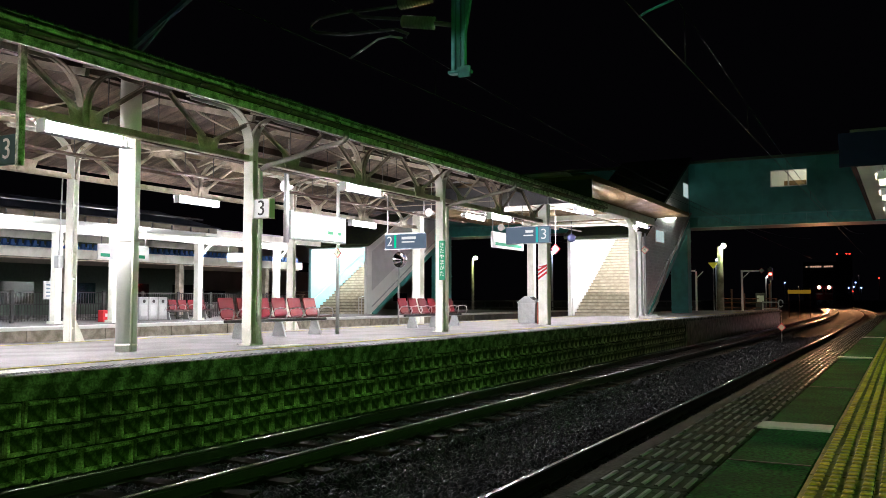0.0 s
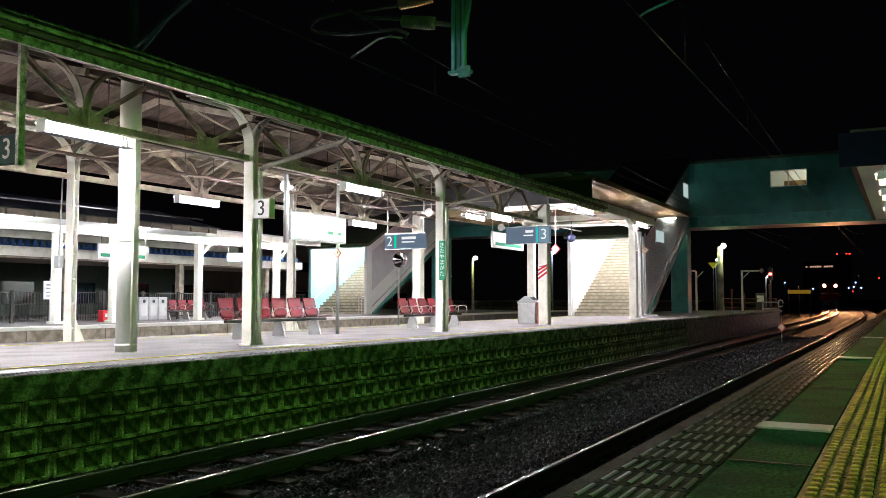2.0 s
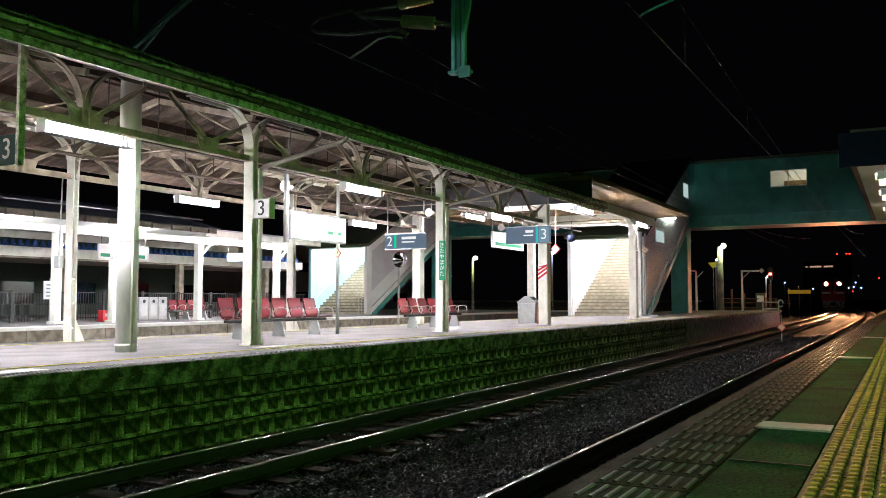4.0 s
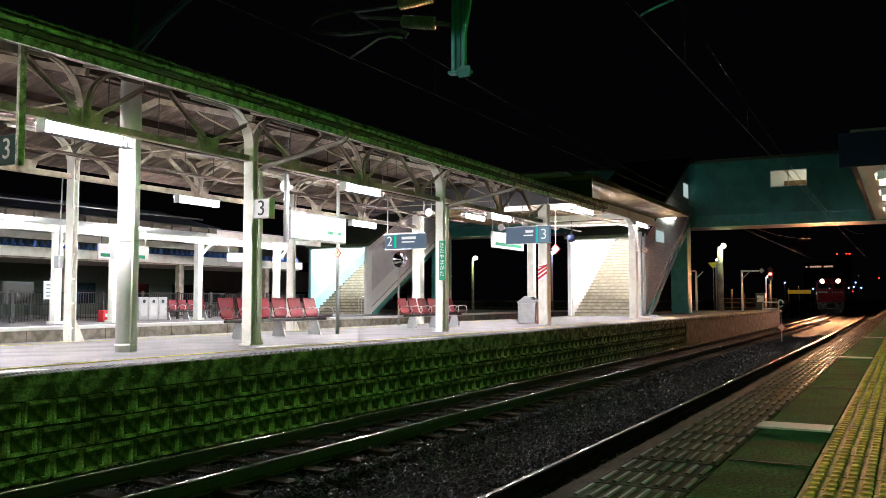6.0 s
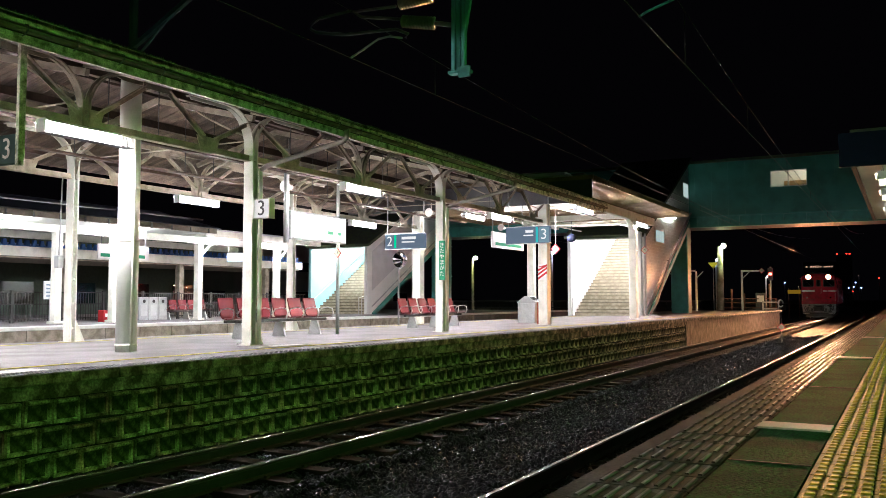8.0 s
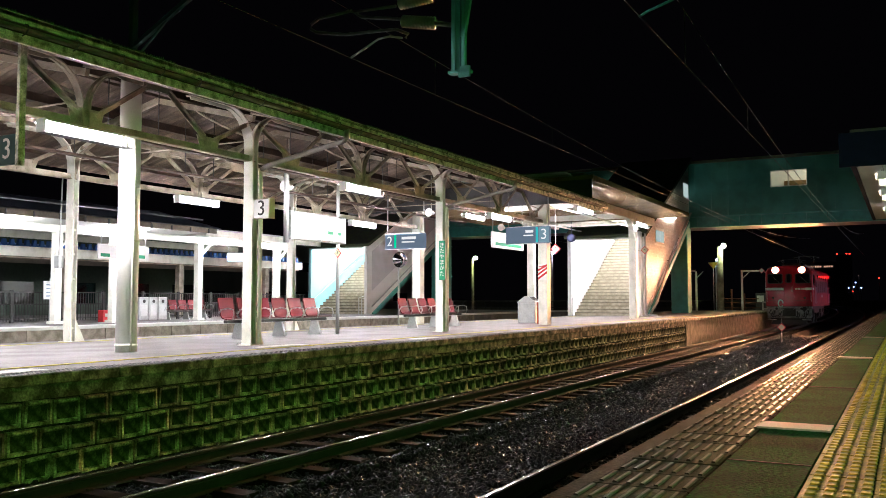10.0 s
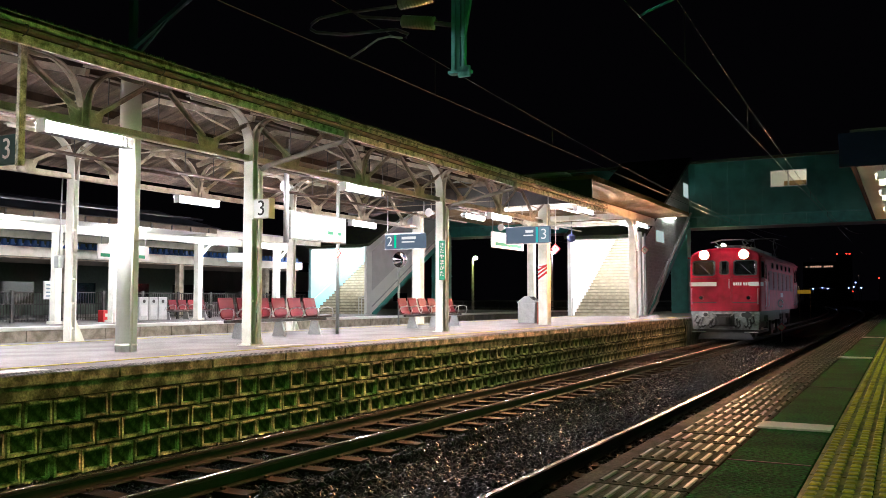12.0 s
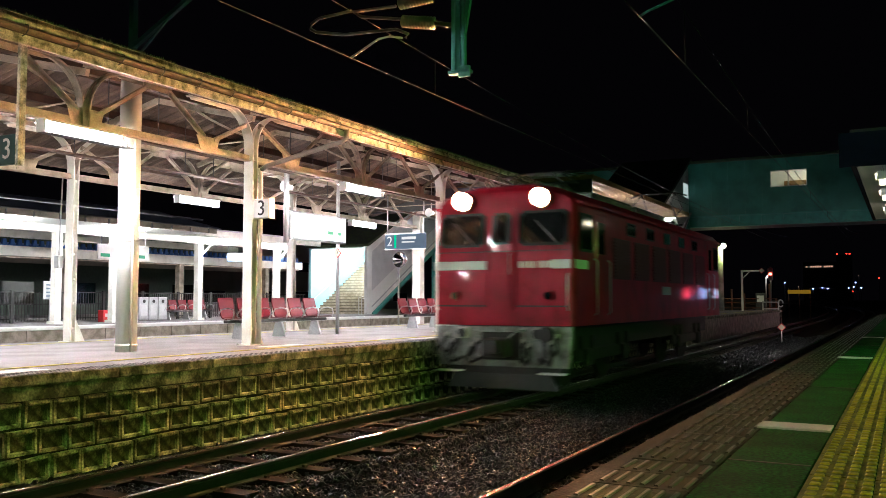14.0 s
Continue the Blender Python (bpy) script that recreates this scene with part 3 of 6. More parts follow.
hs = [n for n in nt.nodes if n.type == "HUE_SAT"][0]
mu = nt.nodes.new("ShaderNodeMath"); mu.operation = "MULTIPLY"
old = hs.inputs["Value"].links[0].from_socket
nt.links.new(geo.outputs["Random Per Island"], mr.inputs["Value"])
nt.links.new(old, mu.inputs[0]); nt.links.new(mr.outputs["Result"], mu.inputs[1]); nt.links.new(mu.outputs[0], hs.inputs["Value"])
rb = new("roof_boarding", me)
rb.parent = canopy
tagged(rb, "weathered bare boards under the roof", kind="stuff")
bm = bmesh.new()
for xa, xb in ((EAVE + .05, RIDGE), (RIDGE, REAR_EAVE - .05)):
    vs = [bm.verts.new(p) for p in ((xa, -12, roof_z(xa) + .03), (xb, -12, roof_z(xb) + .03), (xb, 25.3, roof_z(xb) + .03), (xa, 25.3, roof_z(xa) + .03))]
    vt = [bm.verts.new(v.co + Vector((0, 0, .04))) for v in vs]
    bm.faces.new(vs); bm.faces.new(vt)
    for i in range(4):
        bm.faces.new((vs[i], vs[(i + 1) % 4], vt[(i + 1) % 4], vt[i]))
part("roof_sheet", bm, M_ROOF, canopy, "dark mossy roof sheeting")
for x in (-9.0, -10.9, RIDGE, -13.3, -15.4):
    bm = bmesh.new()
    z = roof_z(x)
    box(bm, x - .06, x + .06, -12, 25.2, z - .15, z - .006)
    part("purlin", bm, M_BEAM, canopy, "dark brown timber purlin")
for y in POSTS + STRUTS + [25.0]:
    bm = bmesh.new()
    for xa, xb in ((FRONT + .05, RIDGE), (RIDGE, REAR - .05)):
        bar(bm, (xa, y, roof_z(xa) - .2), (xb, y, roof_z(xb) - .2), .07, .1)
    bar(bm, (EAVE - .1, y, roof_z(EAVE - .1) - .075), (FRONT, y, roof_z(FRONT) - .075), .06, .12)
    part("rafter", bm, M_STEEL_SHADED, canopy, "cream-painted rafter, toned darker for shade")
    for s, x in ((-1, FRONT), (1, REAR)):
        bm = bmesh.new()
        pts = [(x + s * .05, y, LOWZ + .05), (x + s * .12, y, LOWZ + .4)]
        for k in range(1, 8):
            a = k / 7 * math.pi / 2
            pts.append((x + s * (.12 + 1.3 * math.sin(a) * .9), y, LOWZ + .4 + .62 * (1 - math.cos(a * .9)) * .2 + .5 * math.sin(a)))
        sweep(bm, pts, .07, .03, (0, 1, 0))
        part("curved_brace", bm, M_STEEL_SHADED, canopy, "curved flat steel brace")
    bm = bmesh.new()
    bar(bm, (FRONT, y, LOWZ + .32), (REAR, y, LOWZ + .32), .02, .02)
    part("tie_rod", bm, M_STEEL_SHADED, canopy, "thin steel tie rod")
# eave: mossy gutter, boards and hooks
bm = bmesh.new()
box(bm, EAVE - .035, EAVE + .0, -12, 25.4, 4.34, 4.44)
part("eave_board", bm, M_MOSS, canopy, "mossy green-stained eave board")
# Dark strip put in as the gutter's shadow between the two mossy edges
bm = bmesh.new()
box(bm, EAVE - .05, EAVE - .012, -12, 25.4, 4.441, 4.545)
part("gutter_shadow_strip", bm, M_BEAM, canopy, "dark strip behind the gutter standing in for its shadow")
bm = bmesh.new()
prism(bm, [(EAVE + .002, 4.535), (EAVE + .05, 4.53), (EAVE + .05, 4.625), (EAVE - .2, 4.66), (EAVE - .2, 4.62), (EAVE + .002, 4.6)], -12, 25.5, "y")
part("roof_edge", bm, M_MOSS, canopy, "moss-grown edge of the roof")
bm = bmesh.new()
prof = [(EAVE + .04 + .045 * math.cos(a), 4.49 + .045 * math.sin(a)) for a in [math.pi + i * math.pi / 8 for i in range(9)]]
prof += [(EAVE + .04 + .04 * math.cos(a), 4.49 + .04 * math.sin(a)) for a in [2 * math.pi - i * math.pi / 8 for i in range(9)]]
prism(bm, prof, -12, 25.4, "y")
part("gutter", bm, mat("stained_gutter", (0.16, 0.12, 0.08), 0.5, vary=0.3, scale=5, tint=(0.07, 0.05, 0.03), spread=0.5), canopy, "stained half-round gutter")
y = 3.2
while y < 25.3:
    bm = bmesh.new()
    pts = [(EAVE + .01, y, 4.55), (EAVE + .095, y, 4.52), (EAVE + .095, y, 4.47), (EAVE + .06, y, 4.435), (EAVE + .0, y, 4.42)]
    tube(bm, pts, .008, 6)
    part("gutter_hook", bm, M_DARK, canopy)
    y += .62
# downpipes from the gutter back to the posts
for y in (11.52, 18.4):
    bm = bmesh.new()
    tube(bm, [(EAVE + .04, y, 4.47), (EAVE + .04, y, 4.33), (EAVE - .03, y - .02, 4.26), (EAVE - .3, y - .02, 4.22), (FRONT + .3, y - .03, 3.98), (FRONT + .16, y - .01, 3.93)], .042, 12)
    b2 = bmesh.new()
    tube(b2, [(FRONT + .13, y + .0, 3.95), (FRONT + .1, y + .04, 3.8), (FRONT + .1, y + .04, PLAT + .02)], .04, 12)
    part("downpipe", b2, M_STEEL, canopy, "painted downpipe down the post")
    part("downpipe", bm, mat("grey_plastic_pipe", (0.2, 0.18, 0.16), 0.5, vary=0.2), canopy, "dark drainpipe slanting back to a post")
for y in [5.2, 6.4, 7.0, 9.0, 10.0, 12.6, 13.4, 15.8, 16.8, 17.4, 19.3, 20.2, 22.6, 23.4]:
    for x in (-10.6, -12.6):
        bm = bmesh.new()
        tube(bm, [(x, y, roof_z(x) - .01), (x, y, LOWZ + .1)], .008, 6)
        part("hanger_rod", bm, M_DARK, canopy)
bm = bmesh.new()
for x in (-10.6, -12.6):
    box(bm, x - .07, x + .07, -2, 25, LOWZ + .06, LOWZ + .1)
part("cable_tray", bm, M_BEAM, canopy, "dark cable tray hung under the roof")


def tube_light(x, y0, y1, z, hang=.25, g=G_TUBE, grp="canopy tube lamps", shade=False):
    t = thing("tube_light", "lit white fluorescent tube lamp hung under the canopy", "lamp", group=grp)
    bm = bmesh.new()
    prism(bm, [(x - .06, z + .095), (x + .06, z + .095), (x + .15, z + .05), (x + .145, z + .042), (x + .05, z + .078), (x - .05, z + .078), (x - .145, z + .042), (x - .15, z + .05)], y0, y1, "y")
    part("housing", bm, M_SIGNWHITE, t)
    for y in (y0 - .03, y1):
        bm = bmesh.new(); bevelled(bm, x - .09, x + .09, y, y + .03, z - .085, z + .094, .008)
        part("end_cap", bm, M_SIGNWHITE, t)
    bm = bmesh.new()
    tube(bm, [(x, y0 + .01, z), (x, y1 - .01, z)], .07, 12)
    part("tube", bm, g, t, "glowing white tube")
    if shade:
        # added plate, no part of the lamp, that blocks light towards the track
        bm = bmesh.new()
        bar(bm, (x + .14, y0 - .1, z - .115), (x + .14, y1 + .1, z - .115), .17, .006)
        for y in (y0, y1):
            bar(bm, (x + .16, y, z + .03), (x + .2, y, z - .115), .01, .02, (0, 1, 0))
        part("light_block_plate", bm, M_DARK, t, "narrow dark plate added on the track side to block light")
    bm = bmesh.new()
    for y in (y0 + .2, y1 - .2):
        tube(bm, [(x, y, z + .09), (x, y, z + hang)], .012, 6)
    part("hanger", bm, M_GALV, t)
    return t


for y in (1.1, 7.95, 14.8, 21.68):
    tube_light(FRONT + .02, y - .63, y + .6, 3.955, .1, shade=True)
    tube_light(REAR + .02, y - .63, y + .6, 3.955, .1)
# ---- second canopy, in front of the stairs ----
c2 = thing("stair_canopy", "flat beige canopy with a corrugated edge before the stairs", "canopy")
M_BEIGE = mat("beige_soffit_panel", (0.2, 0.128, 0.048), 0.6, vary=0.15, scale=2, bump=0.1, tint=(0.145, 0.092, 0.036), spread=0.55)
# ribbed deck sheet: its troughs show from below and its cut ends as teeth along the eave
bm = bmesh.new()
n = 46
w = 13.4 / n
prof = []
for i in range(n):
    y = 24.85 + i * w
    prof += [(y, 5.3), (y + w * .5, 5.3), (y + w * .62, 5.47), (y + w * .88, 5.47)]
prism(bm, prof + [(y, z + .012) for y, z in prof[::-1]], -18, -8.24, "x")
part("ribbed_deck", bm, M_BEIGE, c2, "beige ribbed deck sheet with toothed ends")
bm = bmesh.new()
box(bm, -18, -8.5, 24.85, 38.2, 5.487, 5.53)
part("roof_deck", bm, M_ROOF, c2, "dark roof deck")
bm = bmesh.new()
box(bm, -17, -8.2, 24.72, 24.78, 4.62, 5.3)
part("end_panel", bm, M_DARK, c2, "dark end panel")
bm = bmesh.new()
box(bm, -14, -8.9, 24.3, 24.36, 5.42, 5.5)
box(bm, -14, -8.9, 24.36, 26.5, 5.47, 5.52)
part("flashing", bm, M_GALV, c2, "pale metal flashing on the roof")
for x in (-9.88, -14.4):
    bm = bmesh.new()
    box(bm, x - .1, x + .1, 25.3, 38.2, 4.98, 5.29)
    part("beam", bm, M_STEEL, c2, "cream-painted steel beam")
for y in (25.4, 30.2, 35.06, 38.1):
    bm = bmesh.new()
    box(bm, -14.3, -9.98, y - .07, y + .07, 5.06, 5.29)
    part("cross_beam", bm, M_STEEL, c2)
for x, y in ((-9.88, 35.06), (-14.4, 35.06)):
    t = thing("square_post", "square cream-painted steel post with a curved haunch", "post", group="stair canopy posts")
    bm = bmesh.new()
    bevelled(bm, x - .15, x + .15, y - .15, y + .15, .87, 4.97, .012)
    part("shaft", bm, M_STEEL, t)
    bm = bmesh.new()
    pts = [(y - .16, 4.2), (y - .16, 4.965), (y - 1.1, 4.965), (y - .75, 4.93), (y - .45, 4.8), (y - .26, 4.55)]
    prism(bm, pts, x - .1, x + .1, "x")
    part("haunch", bm, M_STEEL, t)
for y in (28.9, 35.6):
    tube_light(-9.9 if y < 30 else -9.72, y - .8, y + .8, 4.8, .26, shade=True)
    tube_light(-14.2, y - .8, y + .8, 4.78, .28)
bm = bmesh.new()
for x in (-10.5, -13.2):
    tube(bm, [(x, 25.4, 4.85), (x, 38.2, 4.85)], .03, 8)
tube(bm, [(-14.3, 33, 4.7), (-9.9, 33, 4.7)], .03, 8)
part("conduit", bm, M_STEEL, c2, "pale conduits under the roof")


# ---- footbridge and its two stair blocks ----
# Dark strip added along each step edge to draw the riser lines
M_NOSING = mat("dark_nosing", (0.2, 0.18, 0.13), 0.8, vary=0.3, scale=8)
def stair_block(x0, x1, label, inner, floor, tiles):
    """A roofed stair that climbs away along y from 42 to the bridge; x0 is its outer wall."""
    t = thing("stair_building", label, "stairs")
    n = 31
    run, riser = .295, (6.2 - floor) / 31
    for i in range(n):
        bm = bmesh.new()
        y = 42 + i * run
        prism(bm, [(y - .02, floor + (i + 1) * riser), (y + run, floor + (i + 1) * riser), (y + run, floor + i * riser - .1), (y, floor + i * riser - (.1 if i else 0)), (y, floor + (i + 1) * riser - .04), (y - .02, floor + (i + 1) * riser - .04)], x1 + .2, x0 - .2, "x")
        st = part("step", bm, M_STAIR, t)
        bm = bmesh.new()
        box(bm, x1 + .21, x0 - .21, y - .026, y + .035, floor + (i + 1) * riser - .045, floor + (i + 1) * riser + .004)
        part("nosing", bm, M_NOSING, st, "dark strip on the step edge")
    top = lambda y: 4.85 + .5 * (y - 42)
    bot = lambda y: floor + .56 * (y - 42.4)
    y1 = 52.0
    for x, nm in ((x0, "outer_wall"), (x1, "inner_wall")):
        bm = bmesh.new()
        pts = [(41.8, floor), (42.5, floor), (y1, bot(y1)), (y1, top(y1)), (41.8, top(41.8))]
        prism(bm, pts, x - .09, x + .09, "x")
        part(nm, bm, inner if x == x1 else M_WALL, t)
    bm = bmesh.new()
    bar(bm, ((x0 + x1) / 2, 41.7, top(41.7) + .14), ((x0 + x1) / 2, y1 + .3, top(y1 + .3) + .14), abs(x0 - x1) + .5, .16)
    part("roof", bm, M_ROOF, t, "dark sloping roof")
    bm = bmesh.new()
    bar(bm, ((x0 + x1) / 2, 41.65, top(41.65) + .02), ((x0 + x1) / 2, y1, top(y1) + .02), abs(x0 - x1) - .2, .03)
    part("ceiling_lining", bm, M_WALL, t)
    # stringer and handrails
    bm = bmesh.new()
    bar(bm, (x0 + .13, 42.4, bot(42.4) - .02), (x0 + .13, y1, bot(y1) - .02), .07, .26)
    part("stringer", bm, M_TEAL, t, "teal-painted steel stringer")
    bm = bmesh.new()
    bar(bm, (x0 + .12, 42.3, bot(42.3) + .5), (x0 + .12, y1, bot(y1) + .5), .04, .06)
    part("trim_rail", bm, M_GALV, t, "pale sloping trim rail")
    bm = bmesh.new()
    for x in (x0 - .2, x1 + .2):
        tube(bm, [(x, 41.7, floor + .9), (x, 42, floor + .9), (x, 51, floor + .9 + .56 * 9)], .022, 8)
        tube(bm, [(x, 41.7, floor + .9), (x, 41.7, floor)], .022, 8)
    part("handrail", bm, M_CHROME, t, "bare metal handrail")
    bm = bmesh.new()
    tube(bm, [(x0 - .3, 41.55, floor), (x0 - .3, 41.55, floor + .95), (x0 - .3, 42.6, floor + 1.15)], .025, 8)
    part("handrail", bm, M_CHROME, t, "bare metal handrail")
    # dado board along the inner wall
    bm = bmesh.new()
    bar(bm, (x1 + .1, 42, floor + .65), (x1 + .1, 51, floor + .65 + .56 * 9), .03, .5)
    part("dado", bm, M_CYAN if inner is M_CYAN else M_WALL, t, "sloping dado board")
    for y in (42.8, 45.2, 47.6):
        bm = bmesh.new()
        tube(bm, [((x0 + x1) / 2 - .5, y, top(y) - .3), ((x0 + x1) / 2 + .5, y, top(y) - .3)], .065, 8)
        part("tube", bm, G_TUBE, t, "glowing tube lamp under the stair ceiling")
    if tiles:
        b = bmesh.new()
        bevelled(b, 0, .014, -.148, .148, -.072, .072, .004)
        TM = mesh("wall_tile", b, M_BRICKTILE)
        r = 0
        z = 1.0
        while z < 9:
            y = 41.9 + (.16 if r % 2 else 0)
            while y < 51.6:
                if bot(y) + .6 < z < top(y) - .1 and not (43.9 < y < 45.9 and 4.5 < z < 5.4):
                    piece("wall_tile", TM, t, pose(x0 + .091, y + .15, z))
                y += .31
            z += .155
            r += 1
        bm = bmesh.new()
        tube(bm, [(x0 + .25, 42.3, floor + .1), (x0 + .25, 43.63, 1.56), (x0 + .25, 46.65, 3.99), (x0 + .25, 47.99, 4.51), (x0 + .25, 50.93, 6.32), (x0 + .25, 51.8, 6.8)], .06, 8)
        for y, z in ((44.4, 2.18), (46.4, 3.79), (49.0, 5.13)):
            bar(bm, (x0 + .09, y, z), (x0 + .25, y, z), .04, .04)
        part("wall_pipe", bm, mat("dull_painted_pipe", (0.3, 0.27, 0.26), 0.4, vary=0.15), t, "painted pipe climbing along the outer wall")
        bm = bmesh.new()
        tube(bm, [(x0 + .2, 45.6, 6.05), (x0 + .2, 48.0, 6.2)], .04, 8)
        lamp = part("wall_lamp", bm, glow("wall_tube", (0.85, 1.0, 0.95), 45), t, "glowing tube lamp on the outer wall")
        bm = bmesh.new()
        for y, z in ((45.9, 6.07), (47.7, 6.18)):
            bar(bm, (x0 + .09, y, z + .06), (x0 + .24, y, z + .06), .05, .04)
        part("bracket", bm, M_GALV, lamp)
        w = part("window", (lambda q: (bevelled(q, x0 + .09, x0 + .13, 44.0, 45.8, 4.6, 5.35, .01), q)[1])(bmesh.new()), M_STEEL, t, "small window in the tiled wall")
        bm = bmesh.new()
        box(bm, x0 + .131, x0 + .137, 44.08, 44.86, 4.68, 5.27)
        box(bm, x0 + .131, x0 + .137, 44.94, 45.72, 4.68, 5.27)
        part("pane", bm, G_WINDOW2, w, "lit frosted pane")
        bm = bmesh.new()
        box(bm, x0 + .09, x0 + .12, 50.6, 51.8, 7.7, 8.5)
        part("window", bm, G_WINDOW2, t, "small lit upper window")
    return t


G_WINDOW2 = glow("lit_frosted_pane", (0.75, 0.95, 0.95), 0.55)
stair_block(-11.35, -15.1, "white roofed stairs rising from the platform to the footbridge", M_WALL, .87, True)
stair_block(-27.5, -31.5, "roofed stairs with pale blue walls on the far platform", M_CYAN, FP, False)
bm = bmesh.new()
prism(bm, [(42.3, 2.2), (52.0, 7.6), (52.0, 10.0), (42.3, 4.5)], -27.405, -27.385, "x")
solid("grey_cladding", bm, M_GREYWALL, "grey sheet cladding on the stair wall", "cladding")

# white corner post and drain at the stair mouth
t = thing("corner_post", "white corner post with a drainpipe at the stair mouth", "post")
bm = bmesh.new()
bevelled(bm, -11.6, -11.3, 41.4, 41.7, .87, 5.0, .012)
part("shaft", bm, M_WALL, t)
bm = bmesh.new()
tube(bm, [(-11.1, 41.5, 4.9), (-11.1, 41.5, 1.0), (-10.95, 41.4, .93), (-10.5, 41.2, .93)], .05, 10)
part("drainpipe", bm, M_GALV, t)

bridge = thing("footbridge", "teal-painted enclosed footbridge over the tracks at night", "footbridge")
BY = BRIDGE_Y
wx0, wx1 = -6.65, -4.7
bm = bmesh.new()
for a, b, c, d in ((-34, wx0, 6.62, 9.75), (wx1, 12, 6.62, 9.75), (wx0, wx1, 6.62, 8.1), (wx0, wx1, 9.05, 9.75)):
    box(bm, a, b, BY, BY + .12, c, d)
part("side_wall", bm, M_BRIDGE, bridge, "teal panelled side wall")
for i in range(24):
    x = -10.9 + i * .95
    if wx0 - .1 < x < wx1 + .1:
        continue
    bm = bmesh.new()
    box(bm, x - .02, x + .02, BY - .025, BY - .001, 6.63, 9.7)
    part("panel_joint", bm, M_BRIDGE, bridge)
bm = bmesh.new()
box(bm, -34, 12, BY - .06, BY + .3, 6.0, 6.55)
box(bm, -34, 12, BY - .16, BY + .3, 6.55, 6.62)
box(bm, -34, 12, BY - .16, BY + .3, 5.95, 6.0)
part("girder", bm, M_TEAL, bridge, "teal plate girder")
for i in range(20):
    bm = bmesh.new()
    box(bm, -12 + i * 1.2, -11.96 + i * 1.2, BY - .14, BY - .061, 6.0, 6.55)
    part("stiffener", bm, M_TEAL, bridge)
bm = bmesh.new()
box(bm, -34, 12, BY + .3, BY + 3, 6.0, 6.3)
part("deck", bm, M_DARK, bridge)
bm = bmesh.new()
box(bm, -34, 12, BY + 2.9, BY + 3, 6.3, 9.75)
part("side_wall", bm, M_WALL, bridge)
bm = bmesh.new()
box(bm, -34, 12, BY - .25, BY + 3.2, 9.75, 9.9)
part("roof", bm, M_ROOF, bridge, "flat dark roof")
bm = bmesh.new()
box(bm, wx0, wx1, BY - .02, BY + .1, 8.1, 8.15); box(bm, wx0, wx1, BY - .02, BY + .1, 9.0, 9.05)
box(bm, wx0, wx0 + .05, BY - .02, BY + .1, 8.15, 9.0); box(bm, wx1 - .05, wx1, BY - .02, BY + .1, 8.15, 9.0)
box(bm, -5.72, -5.64, BY - .01, BY + .08, 8.15, 9.0)
w = part("window", bm, M_GALV, bridge, "window with a pale frame, lit from inside")
bm = bmesh.new()
for k, x in enumerate((-8.5, -5.0, -2.0)):
    tube(bm, [(x - .6, BY + 1.6, 9.55), (x + .6, BY + 1.6, 9.55)], .05, 8)
part("tube", bm, glow("bridge_tube", (1.0, 0.88, 0.66), 45), bridge, "warm tube lamps inside the bridge")
bm = bmesh.new()
box(bm, -6.2, -4.4, BY + 2.6, BY + 2.85, 6.3, 8.75)
part("inner_cabinet", bm, M_BEIGE, bridge, "pale cabinet seen through the window")
for x, y in ((-11.9, 52.6), (-27.2, 50.5), (2.2, 53)):
    t = thing("bridge_pier", "teal-painted steel bridge pier", "pier", group="bridge piers")
    bm = bmesh.new()
    bevelled(bm, x - .5, x + .5, y - .5, y + .5, -.4, 6.0, .04)
    part("shaft", bm, M_TEAL, t)
    bm = bmesh.new()
    for z in (1.2, 3.2, 5.2):
        box(bm, x - .52, x + .52, y - .52, y + .52, z, z + .08)
    part("band", bm, M_TEAL, t)

# canopy of the camera's platform, further along and overhead
def near_canopy(y0, y1, x0, x1, z):
    t = thing("platform_roof", "pale soffit platform roof with a dark fascia", "canopy", group="roofs of the near platform")
    bm = bmesh.new(); box(bm, x0 - .22, x1, y0, y0 + .1, z, z + .72); box(bm, x0, x0 + .1, y0 + .1, y1, z, z + .72)
    part("fascia", bm, mat("navy_fascia", (0.006, 0.011, 0.022), 0.8, vary=0.15, spec=0.05), t, "dark blue fascia")
    k = int((x1 - x0) / .5)
    for i in range(k):
        bm = bmesh.new(); bevelled(bm, x0 + .1 + i * .5, x0 + .59 + i * .5, y0 + .1, y1, z + .02, z + .05, .005)
        part("soffit_panel", bm, M_WALL, t)
    bm = bmesh.new(); box(bm, x0, x1, y0, y1, z + .72, z + .78)
    part("roof", bm, M_ROOF, t)
    for y in [y0 + 2.5, y1 - 2.5]:
        bm = bmesh.new(); bevelled(bm, 3.9, 4.1, y - .1, y + .1, PLAT, z + .02, .01)
        part("post", bm, M_STEEL, t)
    return t


near_canopy(20, 34, -.95, 6, 4.5)
near_canopy(-13, -1.0, -.95, 6, 4.5)
for y in (21.3, 24.6, 29):
    tube_light(-.38, y - .6, y + .6, 4.36, .18, glow("near_tube", (1.0, 0.88, 0.62), 9), "lamps of the near platform")
tube_light(.6, -4.6, -3.4, 4.3, .24, glow("greenish_tube_dim", (0.3, 1.0, 0.15), 260), "lamps of the near platform")
for x, y, g in ((7.6, 2.0, G_GREEN), (5.0, 12.0, glow("greenish_tube_dim", (0.22, 1.0, 0.12), 380))):
    lt = tube_light(x, y - .6, y + .6, 3.3, .12, g, "lamps of the near platform")
    bm = bmesh.new()
    tube(bm, [(x, y, 3.42), (x + .9, y, 3.5), (x + 1.0, y, 3.4), (x + 1.0, y, PLAT)], .05, 10)
    part("pole", bm, M_STEEL, lt, "bent lamp pole")


